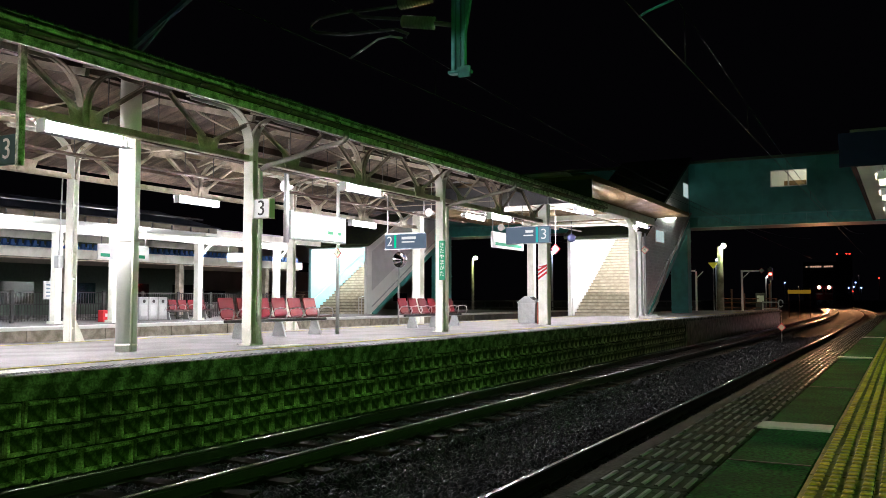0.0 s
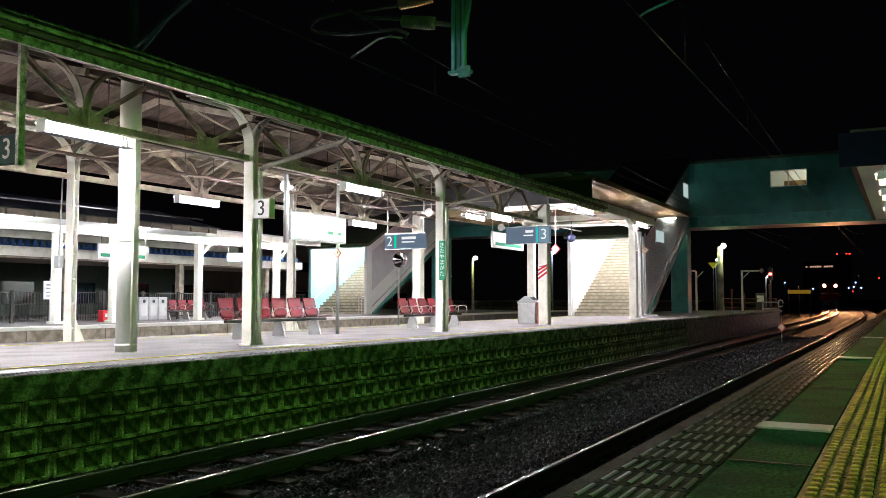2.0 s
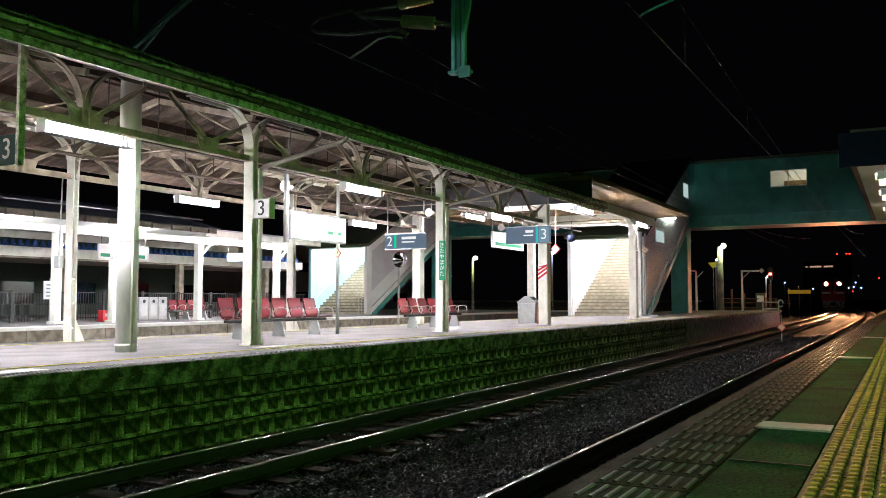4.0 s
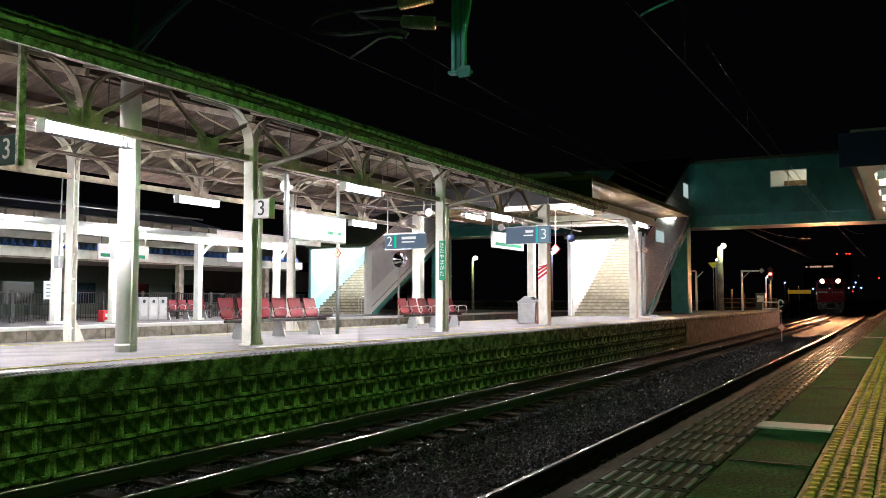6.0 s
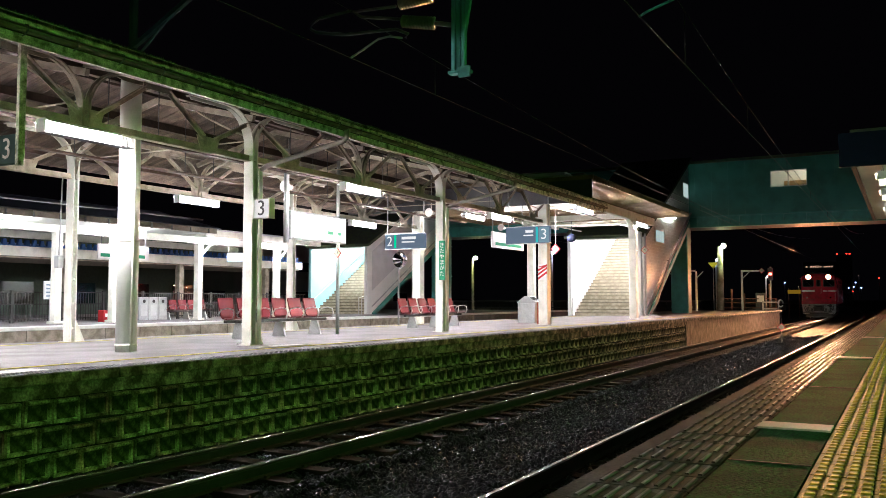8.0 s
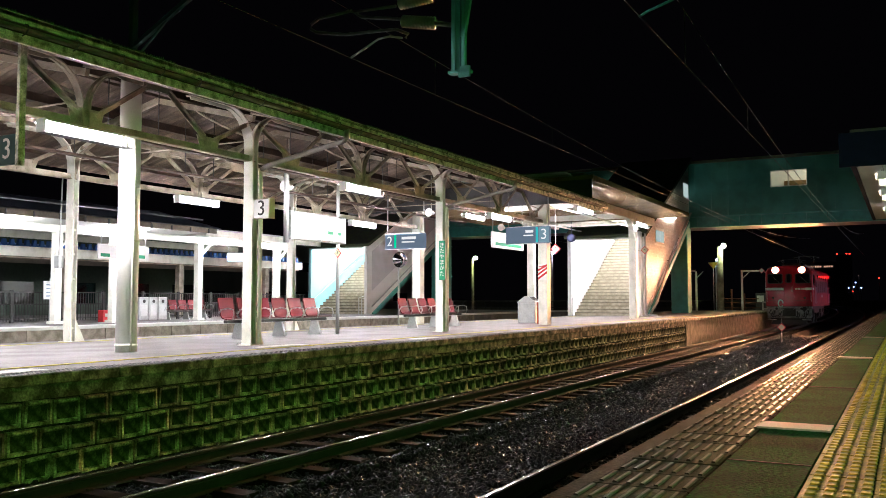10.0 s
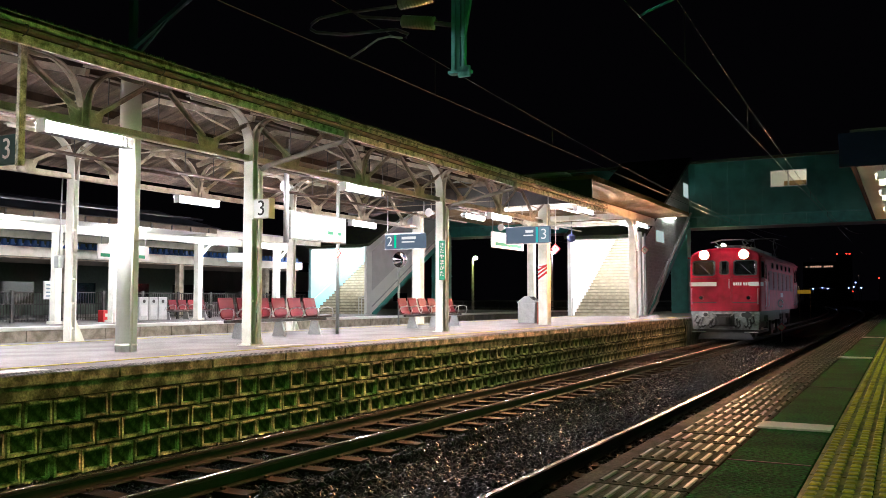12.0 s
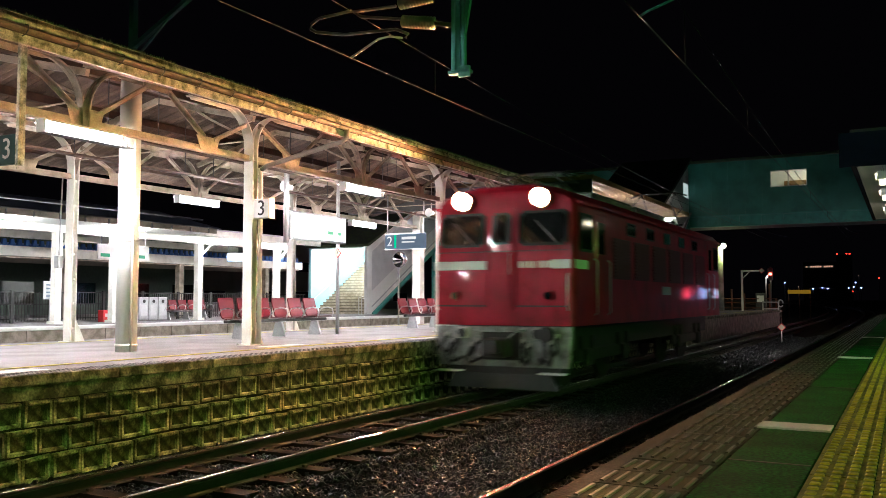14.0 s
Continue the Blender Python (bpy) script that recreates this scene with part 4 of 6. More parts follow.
# ---- the locomotive; its front faces -y, its origin is on the rail under its front ----
FRONT14 = 14.35
loco = thing("locomotive", "red electric locomotive with white stripe, grey skirt and lit headlights", "locomotive")
HW, LEN = 1.4, 13.4
M_HOOD = mat("dark_red_hood", (0.12, 0.015, 0.015), 0.7, vary=0.1, bump=0)
side = [(-HW, 1.22), (-HW, 3.36), (-HW + .03, 3.5), (-HW + .14, 3.62), (-HW + .4, 3.72), (-.6, 3.79), (0, 3.81)]
ring = side + [(-x, z) for x, z in side[-2::-1]]
bm = bmesh.new()
prev = None
stations = [(0.0, .955), (.05, .98), (.14, 1.0), (LEN - .14, 1.0), (LEN - .05, .98), (LEN, .955)]
for y, k in stations:
    r = []
    for x, z in ring:
        lean = .16 * max(0, (z - 2.6) / 1.2) if y < 1 else (-.16 * max(0, (z - 2.6) / 1.2))
        r.append(bm.verts.new((x * k, y + lean, z if z < 3.4 else 3.4 + (z - 3.4) * (.7 + .3 * (k - .955) / .045))))
    if prev:
        for i in range(len(r) - 1):
            bm.faces.new((prev[i], prev[i + 1], r[i + 1], r[i]))
        bm.faces.new((prev[-1], prev[0], r[0], r[-1]))
    else:
        bm.faces.new(r)
    prev = r
bm.faces.new(prev[::-1])
part("body", bm, M_RED, loco, "glossy red body shell")


def fy(z):
    """Where the front face stands at height z."""
    return .16 * max(0, (z - 2.6) / 1.2)


def plate(name, x0, x1, z0, z1, material, label="", proud=.012, parent=None, r=.01):
    bm = bmesh.new()
    ya, yb = fy(z0), fy(z1)
    vs = []
    for x, z, y in ((x0, z0, ya), (x1, z0, ya), (x1, z1, yb), (x0, z1, yb)):
        vs.append(bm.verts.new((x, y - proud, z)))
    back = [bm.verts.new(v.co + Vector((0, proud + .02, 0))) for v in vs]
    bm.faces.new(vs); bm.faces.new(back[::-1])
    for i in range(4):
        bm.faces.new((vs[i], vs[(i + 1) % 4], back[(i + 1) % 4], back[i]))
    if r:
        bmesh.ops.bevel(bm, geom=[e for e in bm.edges if abs((e.verts[0].co - e.verts[1].co).y) > proud], offset=min(r, .05), segments=3, affect="EDGES")
    return part(name, bm, material, parent or loco, label)


# front windows, door, stripe, seams
for x0, x1 in ((-1.27, -.36), (.36, 1.27)):
    w = plate("windscreen", x0, x1, 2.66, 3.3, M_BLACK, "cab windscreen in a black rubber seal", .012, r=.06)
    plate("pane", x0 + .05, x1 - .05, 2.71, 3.25, M_GLASS, "dark glass", .017, w, r=.05)
    bm = bmesh.new()
    xm = (x0 + x1) / 2
    bar(bm, (xm + .3, fy(2.7) - .04, 2.68), (xm - .15, fy(3.1) - .04, 3.12), .015, .02)
    part("wiper", bm, M_DARK, w)
d = plate("front_door", -.29, .29, 1.5, 3.38, M_RED, "red gangway door in the front", .022, r=.04)
dw = plate("door_window", -.19, .19, 2.7, 3.28, M_BLACK, "small door window", .032, d, r=.08)
plate("pane", -.15, .15, 2.74, 3.24, M_GLASS, "", .037, dw, r=.07)
bm = bmesh.new()
tube(bm, [(.2, fy(2.2) - .03, 2.15), (.2, fy(2.2) - .07, 2.17), (.2, fy(2.2) - .07, 2.5), (.2, fy(2.5) - .03, 2.52)], .012, 6)
part("door_handle", bm, M_CHROME, d)
plate("stripe", -1.335, -.31, 2.24, 2.4, M_STRIPE, "white stripe across the front", .008, r=0)
plate("stripe", .98, 1.335, 2.24, 2.4, M_STRIPE, "white stripe across the front", .008, r=0)
plate("number_panel", .33, .97, 2.24, 2.4, M_RED, "panel with metal figures", .01, r=0)
for i in range(7):
    x = .36 + i * .086 + (.04 if i > 3 else 0)
    plate("figure_bar", x, x + .06, 2.26, 2.38, M_STRIPE, "", .02, r=0)
bm = bmesh.new()
box(bm, -1.3, -.31, -.012, .01, 1.56, 1.585); box(bm, .31, 1.3, -.012, .01, 1.56, 1.585)
box(bm, -1.3, 1.3, -.012, .01, 2.56, 2.575)
part("seam", bm, M_LOCODARK, loco, "dark horizontal panel seam")
for s in (-1, 1):
    bm = bmesh.new()
    tube(bm, [(s * .93, -.05, 1.76), (s * .93, .02, 1.76)], .1, 18)
    m = part("marker_light", bm, M_RED, loco, "round unlit marker light")
    bm = bmesh.new(); tube(bm, [(s * .93, -.058, 1.76), (s * .93, -.051, 1.76)], .07, 16)
    part("lens", bm, M_GLASS, m)
    bm = bmesh.new()
    hz = 3.52
    R0, R1 = .19, .165
    ring_o = [(math.cos(k * math.pi / 12), math.sin(k * math.pi / 12)) for k in range(24)]
    rows_h = [[bm.verts.new((s * .78 + r * a, yy, hz + r * b)) for a, b in ring_o] for r, yy in ((R0, .3), (R0, fy(hz) - .17), (R1, fy(hz) - .17), (R1, fy(hz) + .02))]
    for A, B in zip(rows_h, rows_h[1:]):
        for k in range(24):
            bm.faces.new((A[k], A[(k + 1) % 24], B[(k + 1) % 24], B[k]))
    h = part("headlight", bm, M_HOOD, loco, "round headlight in a short hood")
    bm = bmesh.new()
    tube(bm, [(s * .78, fy(hz) - .015, hz), (s * .78, fy(hz) - .004, hz)], .165, 20)
    part("lens", bm, G_LENS, h, "glowing warm white lens")
    # Added glowing ring in front of the lens, throws light wide of the hood
    bm = bmesh.new()
    rows_h = [[bm.verts.new((s * .78 + r * a, fy(hz) - yy, hz + r * b)) for a, b in ring_o] for r, yy in ((.128, .135), (.128, .145), (.163, .145), (.163, .135), (.128, .135))]
    for A, B in zip(rows_h, rows_h[1:]):
        for k in range(24):
            bm.faces.new((A[k], A[(k + 1) % 24], B[(k + 1) % 24], B[k]))
    part("added_glow_ring", bm, G_LENS, h, "added glowing ring near the mouth of the hood that throws light wide")
    # two added bulbs per lamp, spreading and far, each sunk in a beam-shaping barrel
    for dx, rb, RB, gl, nm in ((.06, .006, .052, G_HEAD, "dazzling bulb added for the spreading light"), (-.075, .005, .017, G_BEAM, "dazzling bulb added for the far beam")):
        xc = s * .78 + dx
        bm = bmesh.new()
        rows_h = [[bm.verts.new((xc + r * a, yy, hz + r * b)) for a, b in ring_o] for r, yy in ((RB + .005, fy(hz) - .016), (RB + .005, fy(hz) - .16), (RB, fy(hz) - .16), (RB, fy(hz) - .016))]
        for A, B in zip(rows_h, rows_h[1:]):
            for k in range(24):
                bm.faces.new((A[k], A[(k + 1) % 24], B[(k + 1) % 24], B[k]))
        part("barrel", bm, M_HOOD, h, "added dark barrel that narrows a bulb's light")
        bm = bmesh.new()
        zc = hz + (.010 if gl is G_BEAM else 0)     # the far beam dips a little
        tube(bm, [(xc, fy(hz) - .03, zc), (xc, fy(hz) - .017, zc)], rb, 12)
        part("bulb", bm, gl, h, nm)
    # handrails by the corners, steps
    bm = bmesh.new()
    tube(bm, [(s * 1.3, -.02, 1.5), (s * 1.3, -.07, 1.55), (s * 1.3, -.07, 2.1), (s * 1.3, -.02, 2.15)], .013, 6)
    part("grab_rail", bm, M_CHROME, loco)
    bm = bmesh.new()
    bevelled(bm, s * 1.02 - .26, s * 1.02 + .26, -.16, .02, .37, .4, .008)
    part("foot_step", bm, M_STRIPE, loco, "white-edged foot step")
# skirt, buffer beam gear, coupler, hoses, plough
bm = bmesh.new()
prism(bm, [(-1.34, 1.2), (1.34, 1.2), (1.28, .48), (-1.28, .48)], .0, .16, "y")
part("skirt", bm, M_LOCOGREY, loco, "grey front skirt, grimy")
bm = bmesh.new()
bevelled(bm, -.24, .24, -.36, .1, .66, 1.0, .05, 2); bevelled(bm, -.15, .15, -.52, -.34, .74, .99, .03, 2)
bevelled(bm, -.38, .38, -.05, .02, .6, 1.1, .02)
part("coupler", bm, M_LOCODARK, loco, "heavy black coupler")
bm = bmesh.new()
tube(bm, [(.28, -.3, 1.02), (.36, -.16, 1.12), (.5, -.04, 1.14)], .018, 6); tube(bm, [(-.28, -.3, 1.02), (-.5, -.05, 1.12)], .018, 6)
part("uncoupling_lever", bm, M_LOCOGREY, loco)
M_PIPE = mat("pale_pipe_paint", (0.5, 0.5, 0.48), 0.45, vary=0.2)
for s in (-1, 1):
    for k, (xx, zz, dp) in enumerate(((.46, .92, .34), (.56, .84, .3), (.86, .98, .42), (.98, .9, .36), (1.1, 1.02, .3))):
        bm = bmesh.new()
        tube(bm, [(s * xx, .02, zz), (s * xx, -.06, zz)], .045, 10)
        tube(bm, [(s * xx, -.05, zz), (s * xx + .02, -.13, zz - .05), (s * xx + .06 * s, -.17, zz - dp * .7), (s * xx - .02 * s, -.13, zz - dp), (s * xx - .09 * s, -.06, zz - dp * .8)], .03, 8)
        hose = part("brake_hose", bm, M_LOCODARK, loco, "black rubber brake hose")
        bm = bmesh.new()
        bevelled(bm, s * xx - .035, s * xx + .035, -.09, -.02, zz - .02, zz + .07, .01)
        part("cock", bm, M_PIPE, hose, "pale cock handle on the hose")
    bm = bmesh.new()
    bevelled(bm, s * .74 - .11, s * .74 + .11, -.1, .01, .98, 1.19, .02)
    jb = part("jumper_box", bm, M_PIPE, loco, "pale cable socket box")
    bm = bmesh.new()
    tube(bm, [(s * .74, -.13, 1.08), (s * .74, -.099, 1.08)], .085, 16)
    part("cover", bm, M_LOCODARK, jb, "round black cover")
bm = bmesh.new()
tube(bm, [(.9, -.14, 1.07), (.9, -.02, 1.07)], .13, 20)
part("cable_reel", bm, M_LOCODARK, loco, "round black cable coupling")
bm = bmesh.new()
pl = [(-.95, .36), (.95, .36), (1.1, .08), (-1.1, .08)]
prism(bm, pl, -.02, .04, "y")
part("snow_plough", bm, M_DARK, loco, "scraped dark grey snow plough")
bm = bmesh.new()
box(bm, -1.1, 1.1, .04, .6, .35, .55); box(bm, -1.0, 1.0, .3, LEN - .3, .75, 1.21)
part("underframe", bm, M_LOCODARK, loco)
# sides: clerestory windows, louvre panels, cab doors and windows
for s in (-1, 1):
    for i in range(5):
        y = 3.6 + i * 1.55
        bm = bmesh.new(); bevelled(bm, s * HW - .012, s * HW + .012, y - .34, y + .34, 3.02, 3.3, .008)
        w = part("side_window", bm, M_LOCODARK, loco, "small upper side window")
        bm = bmesh.new(); box(bm, s * HW + s * .0125 - .003, s * HW + s * .0125 + .003, y - .3, y - .02, 3.05, 3.27); box(bm, s * HW + s * .0125 - .003, s * HW + s * .0125 + .003, y + .02, y + .3, 3.05, 3.27)
        part("pane", bm, M_GLASS, w)
    for i in range(6):
        y = 2.9 + i * 1.52
        bm = bmesh.new(); bevelled(bm, s * HW - .01, s * HW + .012, y - .6, y + .6, 2.1, 2.92, .008)
        w = part("louvre_panel", bm, M_RED2, loco, "dark red louvred intake panel")
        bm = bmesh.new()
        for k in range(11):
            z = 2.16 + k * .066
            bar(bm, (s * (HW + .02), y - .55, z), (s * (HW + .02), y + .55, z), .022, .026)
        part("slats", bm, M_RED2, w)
    for ya, yb in ((.28, 1.0), (LEN - 1.0, LEN - .28)):
        bm = bmesh.new(); bevelled(bm, s * HW - .01, s * HW + .014, ya, yb, 2.55, 3.25, .03)
        w = part("cab_window", bm, M_BLACK, loco, "cab side window")
        bm = bmesh.new(); box(bm, s * (HW + .016) - .003, s * (HW + .016) + .003, ya + .05, yb - .05, 2.6, 3.2)
        part("pane", bm, M_GLASS, w)
    for ya, yb in ((1.2, 1.85), (LEN - 1.85, LEN - 1.2)):
        bm = bmesh.new(); bevelled(bm, s * HW - .01, s * HW + .012, ya, yb, 1.3, 3.3, .012)
        w = part("cab_door", bm, M_RED, loco, "red side door")
        bm = bmesh.new(); box(bm, s * (HW + .014) - .003, s * (HW + .014) + .003, ya + .12, yb - .12, 2.55, 3.15)
        part("pane", bm, M_GLASS, w)
        for q in (ya - .08, yb + .08):
            bm = bmesh.new()
            tube(bm, [(s * (HW + .01), q, 1.4), (s * (HW + .06), q, 1.45), (s * (HW + .06), q, 2.4), (s * (HW + .01), q, 2.45)], .014, 6)
            part("grab_rail", bm, M_CHROME, w, "bare metal grab rail")
    bm = bmesh.new(); box(bm, s * HW - .004, s * HW + .008, .06, .75, 2.24, 2.4)
    part("stripe", bm, M_STRIPE, loco, "white stripe round the corner")
    bm = bmesh.new(); bevelled(bm, s * (HW + .05) - .05, s * (HW + .05) + .02, .2, LEN - .2, 3.4, 3.45, .01)
    part("rain_gutter", bm, M_RED, loco)
    bm = bmesh.new(); bevelled(bm, s * HW - .004, s * HW + .01, 6.2, 7.0, 1.8, 2.0, .004)
    part("maker_plate", bm, M_GALV, loco, "small metal plate")
# roof gear
for hw, ya, yb, zt in ((.7, 3.2, 6.1, 3.98), (.6, 7.0, 9.8, 4.02)):
    bm = bmesh.new(); bevelled(bm, -hw, hw, ya, yb, 3.76, zt, .04)
    part("roof_box", bm, M_LOCOROOF, loco, "grey roof equipment box")
for i in range(6):
    bm = bmesh.new()
    xi, yi = (-.5 if i % 2 else .5), 1.6 + (i // 2) * .55 + (8.6 if i > 3 else 0)
    tube(bm, [(xi, yi, 3.74 + k * .028) for k in range(9)], .07, 10, radii=[.045, .045, .075, .045, .075, .045, .075, .045, .045])
    part("insulator", bm, M_CERAMIC, loco, "ribbed roof insulator")
for y0, up in ((1.9, False), (LEN - 1.9, True)):
    bm = bmesh.new()
    top = 4.86 if up else 4.22
    mid = 4.5 if up else 4.12
    for s in (-.5, .5):
        tube(bm, [(s, y0 - .5, 3.95), (s * 1.1, y0 + .75, mid), (s * 1.0, y0, top)], .022, 6)
        tube(bm, [(s, y0 + .5, 3.95), (s * 1.1, y0 - .75, mid), (s * 1.0, y0, top)], .022, 6)
    tube(bm, [(-.85, y0, top - .08), (-.5, y0, top + .02), (.5, y0, top + .02), (.85, y0, top - .08)], .025, 6)
    for y in (y0 - .5, y0 + .5):
        tube(bm, [(-.6, y, 3.95), (.6, y, 3.95)], .03, 6)
    part("pantograph", bm, M_LOCODARK, loco, "raised diamond pantograph" if up else "folded diamond pantograph")
# bogies and wheels
wheels = []
for b0 in (2.9, LEN - 2.9):
    for s in (-1, 1):
        bm = bmesh.new()
        bevelled(bm, s * .98 - .06, s * .98 + .06, b0 - 1.75, b0 + 1.75, .5, .76, .03)
        for q in (-1.2, 1.2):
            bevelled(bm, s * 1.02 - .1, s * 1.02 + .1, b0 + q - .18, b0 + q + .18, .42, .74, .03)
            for k in (-.32, .32):
                tube(bm, [(s * 1.02, b0 + q + k, .72), (s * 1.02, b0 + q + k, 1.0)], .06, 10)
        part("bogie_frame", bm, M_LOCODARK, loco, "black bogie frame with springs")
    for q in (-1.2, 1.2):
        bm = bmesh.new()
        tube(bm, [(-.7, 0, 0), (.7, 0, 0)], .08, 10)
        at = pose(0, b0 + q, .562)
        axle = part("wheelset", bm, M_RAIL, loco, "steel axle between two wheels", at)
        wheels.append((axle, at))
        for s in (-1, 1):
            bm = bmesh.new()
            tube(bm, [(s * .5, 0, 0), (s * .6, 0, 0)], .56, 28)
            part("wheel", bm, M_RAIL, axle)
# ---- things on the island platform ----
def seat_mesh():
    bm = bmesh.new()
    prof = [(.0, .44), (.06, .425), (.25, .41), (.36, .43), (.4, .47), (.45, .62), (.5, .8), (.505, .84)]
    pts = prof + [(x + .028, z - .012) for x, z in prof[::-1]]
    prism(bm, pts, -.215, .215, "y")
    return mesh("seat", bm, M_SEAT)


SEAT = seat_mesh()


def bench(x, y0, n, face, label, grp="benches of linked seats", floor=.885):
    """Linked plastic seats on a beam; face +1 looks towards +x."""
    t = thing("bench", label, "bench", pose(x, y0, floor, 0, 0, 0 if face < 0 else 180), grp)
    sgn = 1 if face < 0 else -1
    for i in range(n):
        piece("seat", SEAT, t, pose(-.25, sgn * (i * .56 + .28), 0))
    L = n * .56
    bm = bmesh.new(); bevelled(bm, -.06, .04, min(0, sgn * L), max(0, sgn * L), .33, .39, .008)
    part("beam", bm, M_DARK, t)
    for k in ((.12, .5, .88)):
        bm = bmesh.new()
        y = sgn * L * k
        prism(bm, [(-.09, .33), (.07, .33), (.16, 0), (-.2, 0)], y - .03, y + .03, "y")
        part("leg", bm, M_GALV, t, "splayed grey metal leg")
    for i in range(n + 1):
        bm = bmesh.new()
        y = sgn * i * .56
        tube(bm, [(-.2, y, .4), (-.24, y, .5), (-.22, y, .6), (-.08, y, .63), (.1, y, .6), (.18, y, .5)], .014, 6)
        part("armrest", bm, M_CHROME, t, "bent chrome armrest")
    return t


bench(-12.0, 13.15, 6, 1, "row of linked maroon plastic seats on metal legs")
bench(-12.2, 20.5, 6, 1, "row of linked maroon plastic seats on metal legs")

t = thing("trash_bin", "grey metal litter bin with a sloping top", "bin", pose(-10.67, 25.75, .915))
bm = bmesh.new()
bevelled(bm, -.3, .3, -.24, .24, .03, .66, .01)
part("body", bm, M_GALV, t)
bm = bmesh.new()
prism(bm, [(-.31, .66), (.31, .66), (.31, .7), (.06, .88), (-.06, .88), (-.31, .7)], -.25, .25, "y")
part("lid", bm, M_GALV, t, "gabled metal lid")
for q in (-.15, .0, .15):
    bm = bmesh.new(); bar(bm, (.1, q - .05, .868), (.27, q - .05, .745), .09, .012)
    part("slot", bm, M_BLACK, t, "dark bin opening")
bm = bmesh.new(); bevelled(bm, .34, .44, -.2, .1, .0, .7, .01)
solid("hydrant_box", bm, mat("rusty_red_paint", (0.35, 0.08, 0.04), 0.6, vary=0.3, scale=6), "small red-brown box beside the bin", "box", at=pose(-10.67, 25.75, .915))

# square posts where the two canopies meet
for x in (-9.88, -14.4):
    t = thing("square_post", "square cream-painted steel post", "post", group="stair canopy posts")
    bm = bmesh.new(); bevelled(bm, x - .15, x + .15, 24.94, 25.24, .87, 4.98, .012)
    part("shaft", bm, M_STEEL, t)
    if x > -12:
        bm = bmesh.new(); box(bm, x - .152, x + .152, 24.93, 24.939, 2.3, 2.78)
        p = part("warning_plate", bm, M_SIGNWHITE, t, "red and white striped plate")
        for k in range(4):
            bm = bmesh.new()
            z = 2.3 + k * .13
            prism(bm, [(x - .15, z), (x + .15, min(z + .2, 2.72) ), (x + .15, min(z + .27, 2.779)), (x - .15, min(z + .07, 2.7))], 24.921, 24.929, "y")
            part("stripe", bm, M_REDPAINT, p)


def hung_sign(name, x0, x1, z0, z1, y, material, label, top):
    t = thing(name, label, "sign")
    bm = bmesh.new(); bevelled(bm, x0, x1, y, y + .12, z0, z1, .012)
    part("panel", bm, material, t)
    bm = bmesh.new(); bevelled(bm, x0 - .015, x1 + .015, y + .01, y + .11, z0 - .015, z0 + .012, .004); bevelled(bm, x0 - .015, x1 + .015, y + .01, y + .11, z1 - .012, z1 + .015, .004)
    part("frame", bm, M_GALV, t)
    for x in (x0 + .06, x1 - .06):
        bm = bmesh.new(); tube(bm, [(x, y + .06, z1), (x, y + .06, top)], .018, 8)
        part("hanger", bm, M_GALV, t)
    return t


UP = pose(0, 0, 0, 90, 0, 0)
M_LETTER = glow("lit_letter", (0.95, 0.97, 1.0), 0.9)
G_SLATE = glow("lit_slate_panel", (0.22, 0.3, 0.42), 0.55)
s = hung_sign("platform_sign", -14.1, -12.7, 3.23, 3.69, 22.5, G_SLATE, "slate-blue lit hanging sign with a white figure 2", 4.9)
words("figure", "2", .42, M_LETTER, s, pose(-13.93, 22.496, 3.46) @ UP)
bm = bmesh.new(); box(bm, -13.77, -13.69, 22.492, 22.499, 3.26, 3.66)
part("colour_bar", bm, glow("lit_green_bar", (0.0, 0.75, 0.4), .8), s, "bright green bar")
bm = bmesh.new(); box(bm, -13.5, -13.0, 22.492, 22.499, 3.52, 3.6)
part("text_bar", bm, M_LETTER, s)
bm = bmesh.new(); box(bm, -13.5, -13.05, 22.492, 22.499, 3.42, 3.46)
part("text_bar", bm, M_LETTER, s)
s = hung_sign("platform_sign", -10.7, -9.28, 3.38, 3.88, 24.0, G_SLATE, "slate-blue lit hanging sign with a white figure 3", 5.0)
bm = bmesh.new(); box(bm, -9.62, -9.3, 23.992, 23.999, 3.4, 3.86)
part("figure_panel", bm, glow("lit_pale_blue", (0.3, 0.48, 0.6), .6), s, "paler blue panel")
words("figure", "3", .44, M_LETTER, s, pose(-9.46, 23.989, 3.63) @ UP)
bm = bmesh.new(); box(bm, -9.72, -9.64, 23.992, 23.999, 3.4, 3.86)
part("colour_bar", bm, glow("lit_teal_bar", (0.05, 0.6, 0.65), .8), s, "teal bar")
for z0, z1, x0 in ((3.7, 3.78, -10.05), (3.6, 3.64, -10.12)):
    bm = bmesh.new(); box(bm, x0, -9.8, 23.992, 23.999, z0, z1)
    part("text_bar", bm, M_LETTER, s)

# long lit name board on two poles
t = thing("name_board", "glowing white station name board on grey poles", "sign")
bm = bmesh.new(); bevelled(bm, -11.62, -11.5, 14.6, 16.65, 2.98, 3.6, .015)
part("case", bm, M_GALV, t)
bm = bmesh.new(); box(bm, -11.499, -11.49, 14.64, 16.61, 3.02, 3.56)
part("face", bm, G_SIGNBOX, t, "white lit face")
for y0, y1, z in ((15.9, 16.1, 3.2), (16.3, 16.42, 3.2)):
    bm = bmesh.new(); box(bm, -11.489, -11.485, y0, y1, z - .035, z + .035)
    part("text_bar", bm, glow("lit_green_mark", (0.3, 0.85, 0.5), .9), t, "small green mark")
